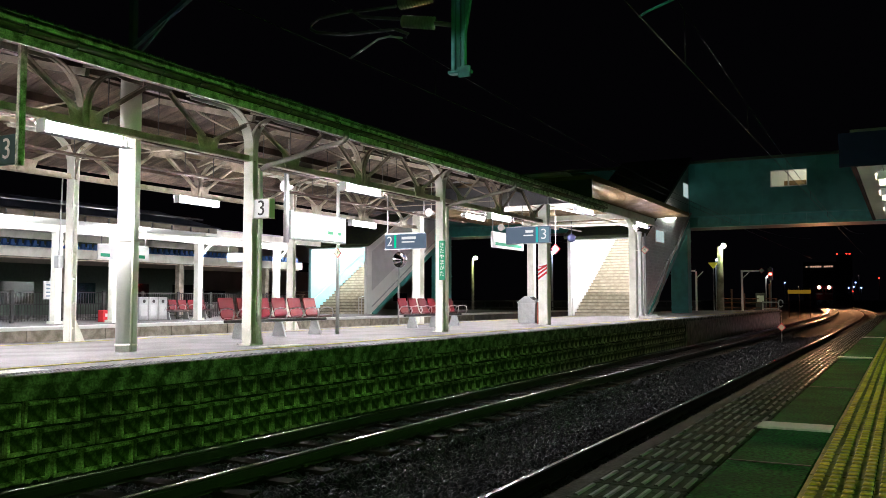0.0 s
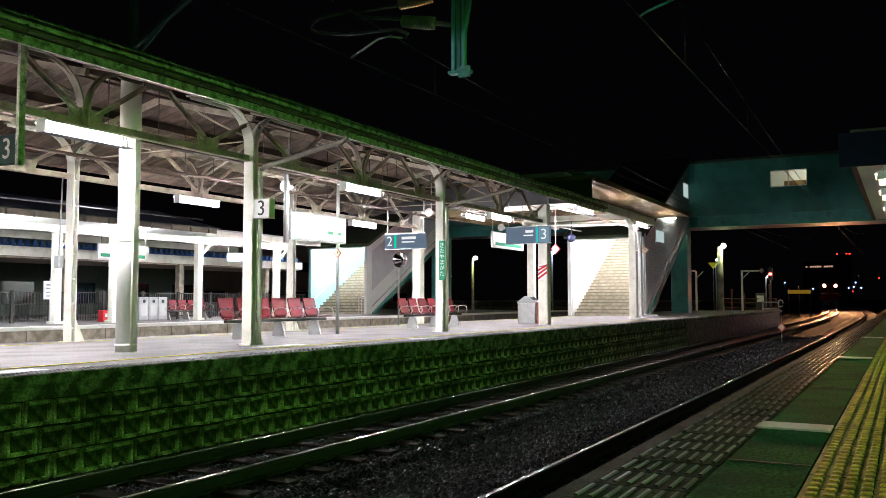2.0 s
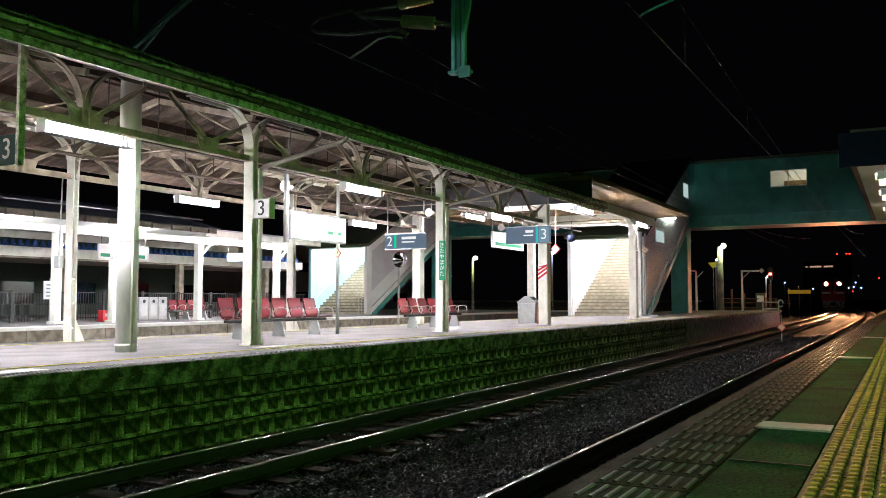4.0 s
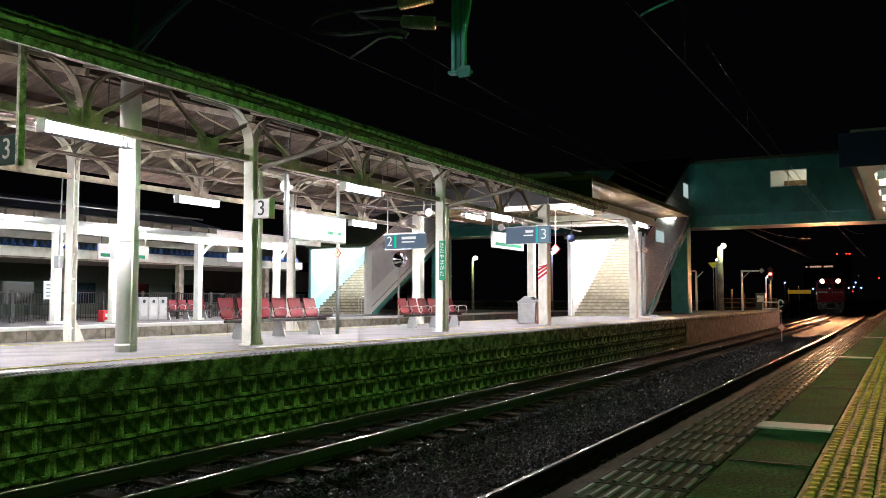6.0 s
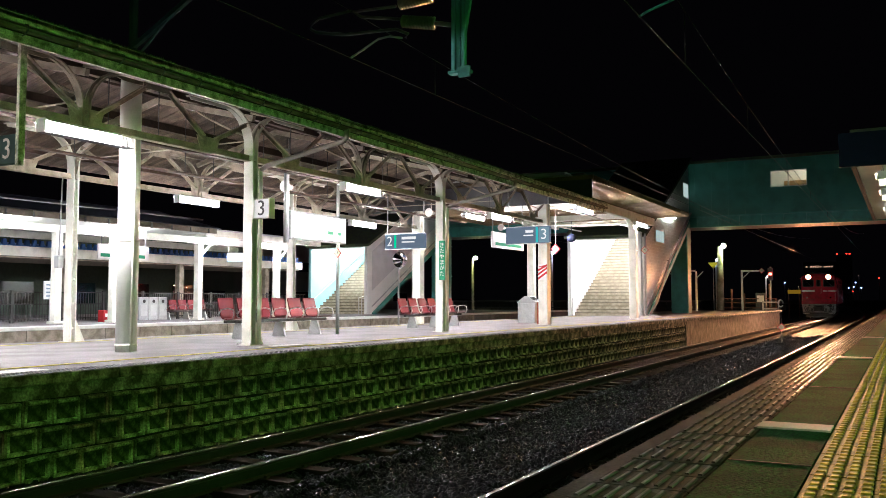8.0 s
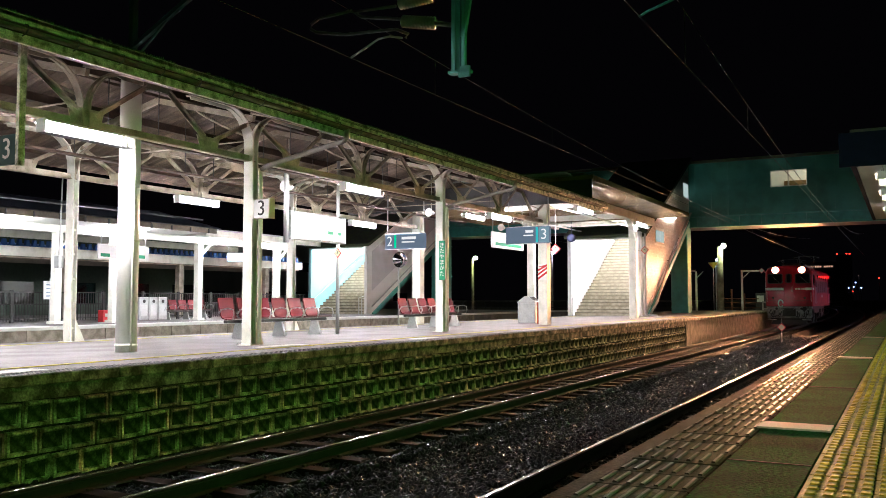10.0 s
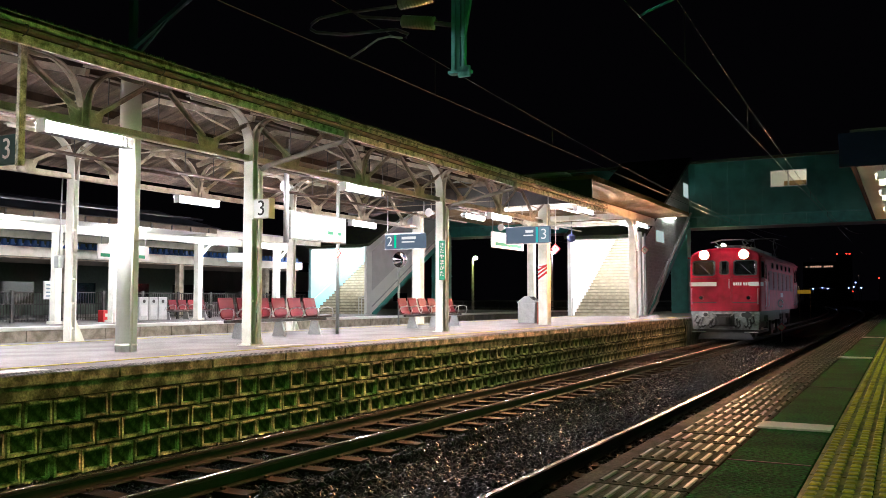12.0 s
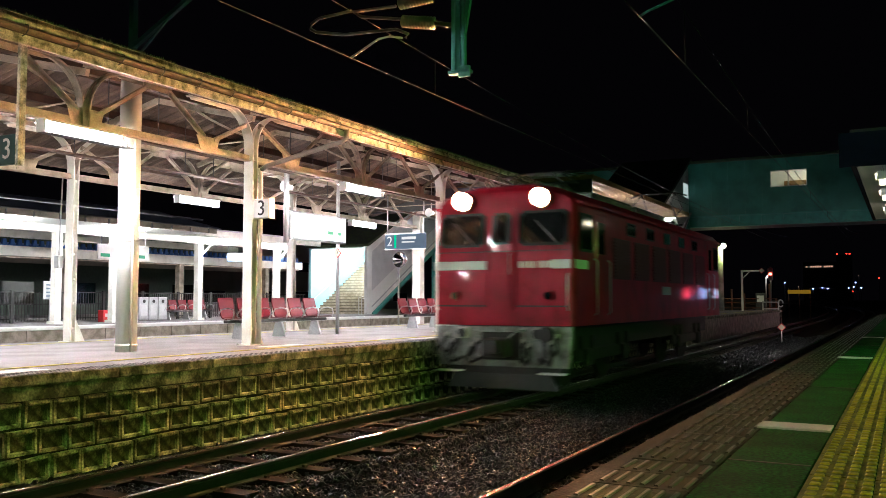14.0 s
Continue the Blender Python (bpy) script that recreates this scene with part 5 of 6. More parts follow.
for y in (14.5, 16.4):
    bm = bmesh.new(); tube(bm, [(-11.56, y, .89 if y > 15 else 2.9), (-11.56, y, 4.9)], .045 if y > 15 else .06, 10)
    part("pole", bm, M_GALV, t)
# white board further along
t = thing("notice_board", "white hanging notice board with unreadable writing", "sign")
bm = bmesh.new(); bevelled(bm, -12.05, -11.97, 25.8, 28.4, 3.42, 3.95, .01)
part("board", bm, M_SIGNWHITE, t)
bm = bmesh.new()
for y in (25.85, 28.35):
    tube(bm, [(-12.0, y, 3.95), (-12.0, y, 5.3)], .02, 8)
part("hanger", bm, M_GALV, t)
bm = bmesh.new(); box(bm, -11.968, -11.962, 26.0, 28.2, 3.5, 3.6)
part("text_bar", bm, M_SIGNGREEN, t, "green strip")
bm = bmesh.new(); box(bm, -11.968, -11.962, 27.4, 27.6, 3.68, 3.88)
part("text_bar", bm, M_BLACK, t)

# small figure 3 box on the post, dark green 3, vertical name plate
t = thing("number_box", "white box sign with a black figure 3", "sign")
bm = bmesh.new(); bevelled(bm, -9.68, -9.34, 11.26, 11.38, 3.06, 3.38, .01)
part("box", bm, M_SIGNWHITE, t)
bm = bmesh.new(); box(bm, -9.69, -9.665, 11.25, 11.39, 3.05, 3.39); box(bm, -9.355, -9.33, 11.25, 11.39, 3.05, 3.39)
part("frame", bm, M_STEEL, t)
words("figure", "3", .36, M_BLACK, t, pose(-9.51, 11.257, 3.215) @ UP)
t = thing("number_board", "dark green hanging board with a pale figure 3", "sign")
bm = bmesh.new(); bevelled(bm, -9.6, -8.47, 6.0, 6.06, 3.17, 3.5, .006)
part("board", bm, M_SIGNDKGREEN, t)
words("figure", "3", .32, M_STEEL_SHADED, t, pose(-8.66, 5.996, 3.335) @ UP)
bm = bmesh.new(); box(bm, -8.5, -8.45, 5.99, 6.07, 3.15, 4.5); box(bm, -9.6, -9.55, 5.99, 6.07, 3.15, 4.6)
part("hanger", bm, M_MOSS, t, "green-stained hanger bar")
t = thing("name_plate", "green upright station name plate on a post", "sign")
bm = bmesh.new(); bevelled(bm, -9.83, -9.67, 18.12, 18.15, 2.16, 3.1, .004)
part("plate", bm, M_SIGNGREEN, t)
for i, ch in enumerate("きたやまがた"):
    words("letter", ch, .13, M_SIGNWHITE, t, pose(-9.75, 18.117, 2.98 - i * .135) @ UP)
# diamond signs
def diamond(x, y, z, r, label, arm=None, text=""):
    t = thing("diamond_sign", label, "sign")
    bm = bmesh.new(); prism(bm, [(x - r, z), (x, z - r), (x + r, z), (x, z + r)], y, y + .012, "y")
    part("rim", bm, M_REDPAINT, t)
    bm = bmesh.new(); q = r * .78; prism(bm, [(x - q, z), (x, z - q), (x + q, z), (x, z + q)], y - .006, y - .001, "y")
    part("face", bm, mat("pale_sign_face", (0.6, 0.58, 0.42), 0.5, vary=0.1), t)
    if text:
        words("figure", text, r * 1.0, M_BLACK, t, pose(x, y - .008, z) @ UP)
    if arm:
        bm = bmesh.new(); tube(bm, arm, .018, 8)
        part("arm", bm, M_STEEL, t)
    return t


diamond(-9.38, 35.0, 3.72, .17, "pale diamond sign with a red rim and a figure 4", [(-9.75, 35.02, 3.72), (-9.4, 35.02, 3.72)], "4")
diamond(-11.6, 30.6, 3.6, .2, "red-rimmed diamond sign with a figure 4", [(-11.6, 30.62, 3.6), (-11.6, 30.62, 5.3)], "4")
diamond(-11.5, 16.3, 2.76, .11, "small red-rimmed diamond sign with a figure 4 on a pole", None, "4")
t = diamond(-4.95, 41.4, .45, .19, "small diamond marker on a white stake between the tracks", [(-4.95, 41.42, -.3), (-4.95, 41.42, .3)])
bm = bmesh.new(); tube(bm, [(-4.95, 41.42, .6), (-4.97, 41.42, 1.3)], .008, 6)
part("rod", bm, M_GALV, t)
bm = bmesh.new()
tube(bm, [(-4.97 + .1 * math.cos(a), 41.42, 1.52 + .16 * math.sin(a)) for a in [i * math.pi / 6 for i in range(12)]], .03, 6)
part("loop", bm, M_GALV, t, "pale ring on the rod")

t = thing("convex_mirror", "round convex mirror on a thin pole", "mirror")
bm = bmesh.new(); bmesh.ops.create_uvsphere(bm, u_segments=20, v_segments=8, radius=.26, matrix=Matrix.Translation((-14.05, 23.3, 2.95)) @ Matrix.Rotation(radians(90), 4, "X") @ Matrix.Diagonal((1, 1, .25, 1)))
for f in bm.faces:
    f.smooth = True
part("mirror_face", bm, mat("mirror_face", (0.8, 0.8, 0.8), 0.05, metal=1.0, vary=0.02, bump=0), t)
bm = bmesh.new(); tube(bm, [(-14.15, 23.4, .87), (-14.15, 23.4, 3.3), (-14.0, 23.3, 3.35)], .03, 8)
part("pole", bm, M_GALV, t)
bm = bmesh.new(); bmesh.ops.create_uvsphere(bm, u_segments=14, v_segments=8, radius=.2, matrix=Matrix.Translation((-12.9, 36, 4.4)))
for f in bm.faces:
    f.smooth = True
tube(bm, [(-12.9, 36, 4.55), (-12.9, 36, 5.3)], .015, 6)
solid("dome_camera", bm, mat("dark_blue_dome", (0.05, 0.06, 0.12), 0.25, vary=0.1, bump=0), "dark dome camera hung under the canopy", "camera")

# ---- far platform: canopy, shelter, fence, seats ----
fc = thing("far_canopy", "far platform canopy with a white soffit and dark roof", "canopy")
bm = bmesh.new(); box(bm, -23.85, -23.75, -6, 25.5, 4.27, 4.46)
part("fascia", bm, mat("grimy_fascia", (0.16, 0.13, 0.1), 0.7, vary=0.25, scale=4), fc, "weathered pale fascia")
y = 6.0
while y < 25.3:
    bm = bmesh.new(); box(bm, -23.75, -23.68, y, y + .03, 4.25, 4.42)
    part("bracket", bm, M_DARK, fc)
    y += .95
for i in range(12):
    bm = bmesh.new(); bevelled(bm, -23.86 - (i + 1) * .52, -23.87 - i * .52, -6, 25.5, 4.3, 4.33, .004)
    part("soffit_panel", bm, M_WALL, fc)
bm = bmesh.new(); prism(bm, [(-23.6, 4.47), (-30.2, 4.47), (-27, 5.3)], -6, 25.6, "y")
part("roof", bm, mat("dark_blue_roof", (0.02, 0.03, 0.06), 0.5, vary=0.2), fc, "dark blue roof")
bm = bmesh.new(); tube(bm, [(-24.6, -6, 4.86), (-24.6, 25.6, 4.86)], .035, 6)
part("snow_bar", bm, M_DARK, fc)
for y in (8, 12.5, 17.2, 22.0):
    bm = bmesh.new(); tube(bm, [(-25.0, y - .6, 4.1), (-25.0, y + .6, 4.1)], .05, 8)
    part("tube", bm, G_TUBE_FAR, fc, "glowing tube lamp")
for x in (-25.9, -29.4):
    bm = bmesh.new(); box(bm, x - .1, x + .1, -6, 33, 4.02, 4.28)
    part("beam", bm, M_STEEL, fc, "white longitudinal beam")
for y in (19.95, 22.4, 26.75, 31.8):
    t = thing("far_post", "white square steel post on the far platform", "post", group="far platform posts")
    bm = bmesh.new(); bevelled(bm, -26.03, -25.77, y - .13, y + .13, FP, 4.02, .01)
    part("shaft", bm, M_STEEL, t)
    bm = bmesh.new(); bar(bm, (-25.9, y + .1, 3.5), (-25.9, y + .75, 4.05), .08, .08); bevelled(bm, -26.1, -25.7, y - .2, y + .2, FP, FP + .1, .01)
    part("brace", bm, M_STEEL, t)
f2 = thing("far_canopy", "open white steel canopy frame at the platform end", "canopy")
for y in [26.5 + i * 1.9 for i in range(4)]:
    bm = bmesh.new(); box(bm, -30, -24.6, y - .06, y + .06, 4.28, 4.42)
    part("cross_beam", bm, M_STEEL, f2)
bm = bmesh.new(); box(bm, -30.2, -24.4, 25.6, 33.2, 4.46, 4.52)
part("roof", bm, M_GREYWALL, f2)
bm = bmesh.new(); box(bm, -24.5, -24.4, 25.6, 33.2, 4.2, 4.46)
part("fascia", bm, M_STEEL, f2)
for y in (27.5, 31.5):
    bm = bmesh.new(); tube(bm, [(-25.3, y - .7, 4.1), (-25.3, y + .7, 4.1)], .05, 8)
    part("tube", bm, G_TUBE_FAR, f2, "glowing tube lamp")
sh = thing("shelter_roof", "low shelter roof with a white fascia and blue corrugated sheet", "shelter")
bm = bmesh.new(); box(bm, -31.6, -31.45, 10, 41, 3.45, 3.85)
part("fascia", bm, M_STEEL, sh)
bm = bmesh.new(); prism(bm, [(-31.5, 3.86), (-31.5, 3.9), (-36, 4.3), (-36, 4.26)], 10, 41, "y")
part("roof", bm, M_BLUEPAINT, sh)
bm = bmesh.new()
for i in range(90):
    y = 10.2 + i * .34
    prism(bm, [(y, 3.86), (y + .22, 3.86), (y + .17, 4.12), (y + .05, 4.12)], -31.62, -31.5, "x")
part("sheet_ends", bm, M_BLUEPAINT, sh, "blue corrugated sheet ends")
for y in (12, 18.5, 25, 31.5, 38):
    bm = bmesh.new(); bevelled(bm, -31.9, -31.6, y - .15, y + .15, FP, 3.5, .01)
    part("post", bm, M_CONCRETE, sh, "grey post")
bm = bmesh.new(); box(bm, -36, -31.7, 10, 41, 3.38, 3.44)
part("soffit", bm, M_STEEL_SHADED, sh)

fence = thing("fence", "black steel bar fence along the far platform", "fence")
bm = bmesh.new(); bevelled(bm, -.011, .011, -.011, .011, 0, 1.05, .003)
FB = mesh("bar", bm, M_BLACK)
for i in range(175):
    piece("bar", FB, fence, pose(-28.2, 16 + i * .12, FP + .06))
for z in (FP + .12, FP + .66, FP + 1.1):
    bm = bmesh.new(); box(bm, -28.22, -28.18, 15.9, 37.0, z, z + .04)
    part("rail", bm, M_BLACK, fence)
for i in range(11):
    bm = bmesh.new(); bevelled(bm, -28.24, -28.16, 15.9 + i * 2 - .04, 15.94 + i * 2 + .04, FP, FP + 1.2, .006)
    part("post", bm, M_BLACK, fence)
bench(-27.2, 26.0, 5, 1, "row of red seats on the far platform", "far platform seats", FP)
t = thing("recycling_bin", "silver three-part recycling bin on the far platform", "bin", pose(-27.3, 24.9, FP))
for k in range(3):
    bm = bmesh.new(); bevelled(bm, -.3, .3, k * .5 - .24, k * .5 + .24, .02, .95, .02)
    c = part("compartment", bm, M_GALV, t)
    bm = bmesh.new(); box(bm, .301, .306, k * .5 - .15, k * .5 + .15, .2, .65)
    part("label", bm, M_GREYWALL, c, "pale label")
    bm = bmesh.new(); tube(bm, [(.29, k * .5, .78), (.31, k * .5, .78)], .07, 12)
    part("hole", bm, M_BLACK, c)
t = thing("direction_board", "white hanging board with green arrows over the far platform", "sign")
bm = bmesh.new(); bevelled(bm, -24.9, -24.84, 20.8, 23.1, 3.12, 3.65, .01)
part("board", bm, M_SIGNWHITE, t)
for y0 in (20.9, 21.6, 22.5):
    bm = bmesh.new(); box(bm, -24.838, -24.832, y0, y0 + .4, 3.2, 3.32)
    part("text_bar", bm, M_SIGNGREEN, t)
bm = bmesh.new()
for y in (20.95, 22.95):
    tube(bm, [(-24.87, y, 3.64), (-24.87, y, 4.3)], .02, 6)
part("hanger", bm, M_GALV, t)
t = thing("direction_board", "small slate hanging sign over the far platform", "sign")
bm = bmesh.new(); bevelled(bm, -25.87, -24.89, 28.4, 28.48, 3.32, 3.68, .01)
part("board", bm, M_SIGNGREY, t)
bm = bmesh.new(); box(bm, -25.6, -25.15, 28.392, 28.399, 3.52, 3.57)
part("text_bar", bm, M_SIGNWHITE, t)
bm = bmesh.new()
for x in (-25.8, -24.96):
    tube(bm, [(x, 28.44, 3.67), (x, 28.44, 4.3)], .015, 6)
part("hanger", bm, M_GALV, t)

# dark buildings behind
def building(x0, x1, y0, y1, h, label, rows, cols, lit, m=M_FAR, face="x", lit_row=-1):
    t = thing("building", label, "building")
    bm = bmesh.new(); box(bm, x0, x1, y0, y1, -.5, h)
    part("wall", bm, m, t)
    bm = bmesh.new(); box(bm, x0 - .3, x1 + .3, y0 - .3, y1 + .3, h, h + .3)
    part("roof", bm, M_ROOF, t)
    rg = random.Random(int(h * 7 + y0))
    for r in range(rows):
        for c in range(cols):
            bm = bmesh.new()
            z = 1.4 + r * (h - 1.2) / rows
            if face == "x":
                w = (y1 - y0) / cols
                y = y0 + (c + .3) * w
                box(bm, x1 + .002, x1 + .06, y, y + w * .5, z, z + 1.3)
            else:
                w = (x1 - x0) / cols
                x = x0 + (c + .3) * w
                box(bm, x, x + w * .62, y0 - .06, y0 - .002, z, z + 1.1)
            k = rg.random() < lit and lit_row in (-1, r)
            part("window", bm, G_CITY if k else M_GLASS, t, "lit window" if k else "")
    return t


building(-60, -44, -5, 46, 6.5, "long dark station building beyond the far platform", 1, 12, 0, mat("dark_green_render", (0.07, 0.1, 0.08), 0.8, vary=0.2))
building(-95, -70, 70, 120, 9, "dark low building far behind the tracks", 2, 6, 0)
building(-58, -39, 600, 620, 25.5, "distant apartment block with one lit storey", 7, 14, .65, face="y", lit_row=6)
building(-38.5, -30, 604, 620, 30, "distant dark tower with red lamps on its roof", 9, 5, 0, face="y")
building(30, 70, 60, 140, 8, "dark building beside the near platform", 2, 8, 0)

f3 = thing("fence", "dark rail fence beyond the platforms", "fence")
for i in range(60):
    piece("bar", FB, f3, pose(-46 + i * .5, 78, -.45) @ Matrix.Diagonal((2, 2, 1.9, 1)))
for z in (.2, .9, 1.5):
    b = bmesh.new(); box(b, -46, -16, 77.98, 78.02, z, z + .06)
    part("rail", b, M_DARK, f3)

# ---- platform end: lamp poles, signals, frames ----
def lamp_pole(x, y, base, z, r, label, m, g, side=.5):
    t = thing("lamp_pole", label, "street lamp")
    bm = bmesh.new(); tube(bm, [(x, y, base), (x, y, z)], r, 12, radii=[r, r * .8])
    part("pole", bm, m, t)
    bm = bmesh.new(); tube(bm, [(x, y, z), (x + side * .5, y - .1, z + .1), (x + side, y - .2, z + .08)], .03, 6)
    part("arm", bm, M_GALV, t)
    bm = bmesh.new(); bmesh.ops.create_uvsphere(bm, u_segments=12, v_segments=6, radius=.16, matrix=Matrix.Translation((x + side, y - .2, z + .03)))
    part("lamp", bm, g, t, "glowing lamp head")
    return t


lamp_pole(-11.7, 64, .86, 5.5, .24, "concrete pole with a lit lamp at the platform end", M_CONCRETE, G_STREET, .3)
lamp_pole(-33.5, 68, -.5, 5.3, .12, "lamp pole with a bright lamp beyond the platforms", M_CONCRETE, G_STREET, .35)
lamp_pole(-30.7, 80, -.5, 6.3, .1, "distant lit lamp on a thin pole", M_GALV, glow("blue_white_lamp", (0.55, 0.7, 1.0), 60), .2)
lamp_pole(-16.5, 88, -.5, 5.6, .07, "small bluish lamp on a thin pole", M_GALV, glow("blue_lamp", (0.6, 0.65, 1.0), 40), .25)
lamp_pole(-14.8, 110, -.5, 4.4, .08, "distant yellowish lamp on a pole", M_CONCRETE, glow("pale_lamp", (0.7, 0.8, 1.0), 50), .3)


def frame_post(x, y, base, z, w, label):
    t = thing("post_frame", label, "frame")
    bm = bmesh.new(); bevelled(bm, x - .06, x + .06, y - .06, y + .06, base, z, .006); bevelled(bm, x - .06, x + w, y - .05, y + .05, z, z + .1, .006)
    part("frame", bm, M_STEEL, t)
    bm = bmesh.new(); bar(bm, (x, y, z - .5), (x + .5, y, z), .05, .05)
    part("brace", bm, M_STEEL, t)
    return t


frame_post(-9.9, 62, .87, 3.6, 1.2, "white angled post frame at the platform end")
frame_post(-13.2, 63, .87, 3.7, -.8, "white angled post at the platform end")
diamond(-8.6, 61.92, 3.66, .2, "pale diamond board on an angled post")


def signal(x, y, base, z, label):
    t = thing("signal", label, "signal")
    bm = bmesh.new(); tube(bm, [(x, y, base), (x, y, z + .6)], .06, 8)
    part("mast", bm, M_DARK, t)
    bm = bmesh.new(); bevelled(bm, x - .2, x + .2, y - .14, y - .06, z - .5, z + .5, .04)
    part("head", bm, M_BLACK, t)
    bm = bmesh.new(); disc(bm, (x, y - .145, z + .0), .12, -.02, "y", 14)
    part("lens", bm, G_REDLAMP, t, "red lit lens")
    bm = bmesh.new(); disc(bm, (x, y - .145, z + .3), .09, -.02, "y", 14); disc(bm, (x, y - .145, z - .3), .09, -.02, "y", 14)
    part("lens", bm, M_BLACK, t, "dark lens")
    return t


signal(-9.6, 74, -.5, 3.75, "railway signal showing red at the platform end")
signal(-1.4, 118, -.5, 4.5, "distant railway signal showing red")
signal(-15.4, 66, .5, 3.4, "railway signal showing red behind posts")
t = thing("warning_triangle", "yellow triangular board on a thin post", "sign")
bm = bmesh.new(); prism(bm, [(-12.95, 4.45), (-12.2, 4.45), (-12.57, 3.95)], 66, 66.02, "y")
part("board", bm, M_YELLOWP, t)
bm = bmesh.new(); tube(bm, [(-12.57, 66.05, .86), (-12.57, 66.05, 4.4)], .03, 6)
part("post", bm, M_GALV, t)
t = thing("cabinet", "pale lineside equipment box with a white plate", "cabinet")
bm = bmesh.new(); bevelled(bm, -10.2, -9.5, 70, 70.6, -.5, 2.2, .02)
part("body", bm, M_DARK, t)
bm = bmesh.new(); box(bm, -10.1, -9.6, 69.98, 69.995, 1.5, 2.0)
part("plate", bm, M_SIGNWHITE, t)
t = thing("stop_rail", "low grey pipe railing at the platform end", "railing")
bm = bmesh.new()
for z in (.5, 1.0, 1.5):
    tube(bm, [(-9.4, 68, z), (-6.9 - 1.4, 68, z)], .04, 8)
for x in (-9.4, -8.3):
    tube(bm, [(x, 68, -.5), (x, 68, 1.6)], .05, 8)
part("pipes", bm, M_GALV, t)
# barrier frames, coloured as the signal's red light, and a yellow board beyond it
bt = thing("lineside_barrier", "orange steel barrier frames beside the far tracks, signal light in their colour", "barrier")
# Orange tone puts the signal's red light into the steel's colour
M_ORANGE_LIT = mat("orange_lit_steel", (0.14, 0.045, 0.014), 0.6, vary=0.35, scale=3, tint=(0.06, 0.02, 0.008))
for x, y, z in ((-12.9, 69.4, 2.9), (-11.9, 69.6, 2.5), (-11.0, 69.8, 2.2), (-9.2, 70.2, 2.9), (-8.75, 70.4, 1.7)):
    bm = bmesh.new(); bevelled(bm, x - .06, x + .06, y - .06, y + .06, -.5, z, .008)
    part("post", bm, M_ORANGE_LIT, bt)
for z in (.55, 1.05, 1.45, 1.75):
    bm = bmesh.new(); bar(bm, (-13.0, 69.3, z), (-8.7, 70.3, z), .05, .07)
    part("rail", bm, M_ORANGE_LIT, bt)
t = thing("yellow_board", "long yellow board on two posts beside the far tracks", "sign")
bm = bmesh.new(); bevelled(bm, -12.6, -10.0, 111.95, 112.0, 2.4, 2.85, .01)
part("board", bm, glow("lit_yellow_board", (0.75, 0.42, 0.04), .22), t)
for x in (-12.5, -11.3, -10.1):
    bm = bmesh.new(); tube(bm, [(x, 112.06, -.5), (x, 112.06, 3.1)], .06, 8)
    part("post", bm, M_ORANGE_LIT, t)
# distant street lights
far_lamps = [(x, 190, z, .14, G_CITYBLUE) for x, z in ((-21.9, 5.2), (-16.5, 3.9), (-14.8, 4.1), (-13.8, 3.9), (-10, 4.0), (-9.1, 4.2), (-8.7, 5.1), (-7.7, 4.0))]
far_lamps += [(-9.2, 190, 3.3, .11, G_CITYRED), (-4.5, 190, 5.9, .16, G_CITYRED), (-8.1, 190, 6.5, .07, G_CITY), (-19.3, 190, 4.3, .08, G_CITY)]
for x, y, z, r, g in far_lamps:
    t = thing("street_light", "tiny distant street light on a pole", "street lamp", group="distant lights")
    bm = bmesh.new(); tube(bm, [(x, y, -.5), (x, y, z)], .05, 6)
    part("pole", bm, M_DARK, t)
    bm = bmesh.new(); bmesh.ops.create_uvsphere(bm, u_segments=8, v_segments=5, radius=r, matrix=Matrix.Translation((x, y, z)))
    part("lamp", bm, g, t)
for x, z in ((-38.1, 30.5), (-32.6, 30.5), (-30.7, 30.5)):
    t = thing("warning_lamp", "red warning lamp on the roof of a distant tower", "lamp", group="tower lamps")
    bm = bmesh.new(); tube(bm, [(x, 606, 30.29), (x, 606, z)], .08, 6)
    part("stem", bm, M_DARK, t)
    bm = bmesh.new(); bmesh.ops.create_uvsphere(bm, u_segments=8, v_segments=5, radius=.45, matrix=Matrix.Translation((x, 606, z + .4)))
    part("lamp", bm, G_CITYRED, t)


def vending_machine(x, y, body, label, face):
    """A lit drinks machine that faces the tracks."""
    t = thing("vending_machine", label, "vending machine", pose(x, y, PLAT), "vending machines on the near platform")
    bm = bmesh.new(); bevelled(bm, 0, .8, -.6, .6, .03, 1.83, .02)
    part("body", bm, body, t)
    bm = bmesh.new(); box(bm, -.012, -.001, -.52, .52, .85, 1.72)
    d = part("display", bm, face, t, "bright lit display window")
    for k in range(3):
        bm = bmesh.new(); box(bm, -.03, -.013, -.52, .52, .9 + k * .28, .93 + k * .28)
        part("shelf", bm, M_GALV, d)
    bm = bmesh.new(); bevelled(bm, -.02, -.002, -.4, .4, .2, .42, .005)
    part("flap", bm, M_BLACK, t, "black delivery flap")
    return t


vending_machine(4.6, 64.4, M_SIGNWHITE, "white lit drinks vending machine on the platform", glow("white_display", (0.95, 0.95, 1.0), 75))
vending_machine(4.6, 66.4, M_REDPAINT, "red lit drinks vending machine on the platform", glow("red_display", (1.0, 0.06, 0.12), 70))
vending_machine(4.6, 73.5, M_BLUEPAINT, "blue lit drinks vending machine on the platform", glow("blue_display", (0.4, 0.5, 1.0), 30))
vending_machine(4.6, 78.5, M_BLUEPAINT, "blue lit drinks vending machine on the platform", glow("pale_blue_display", (0.6, 0.68, 1.0), 24))

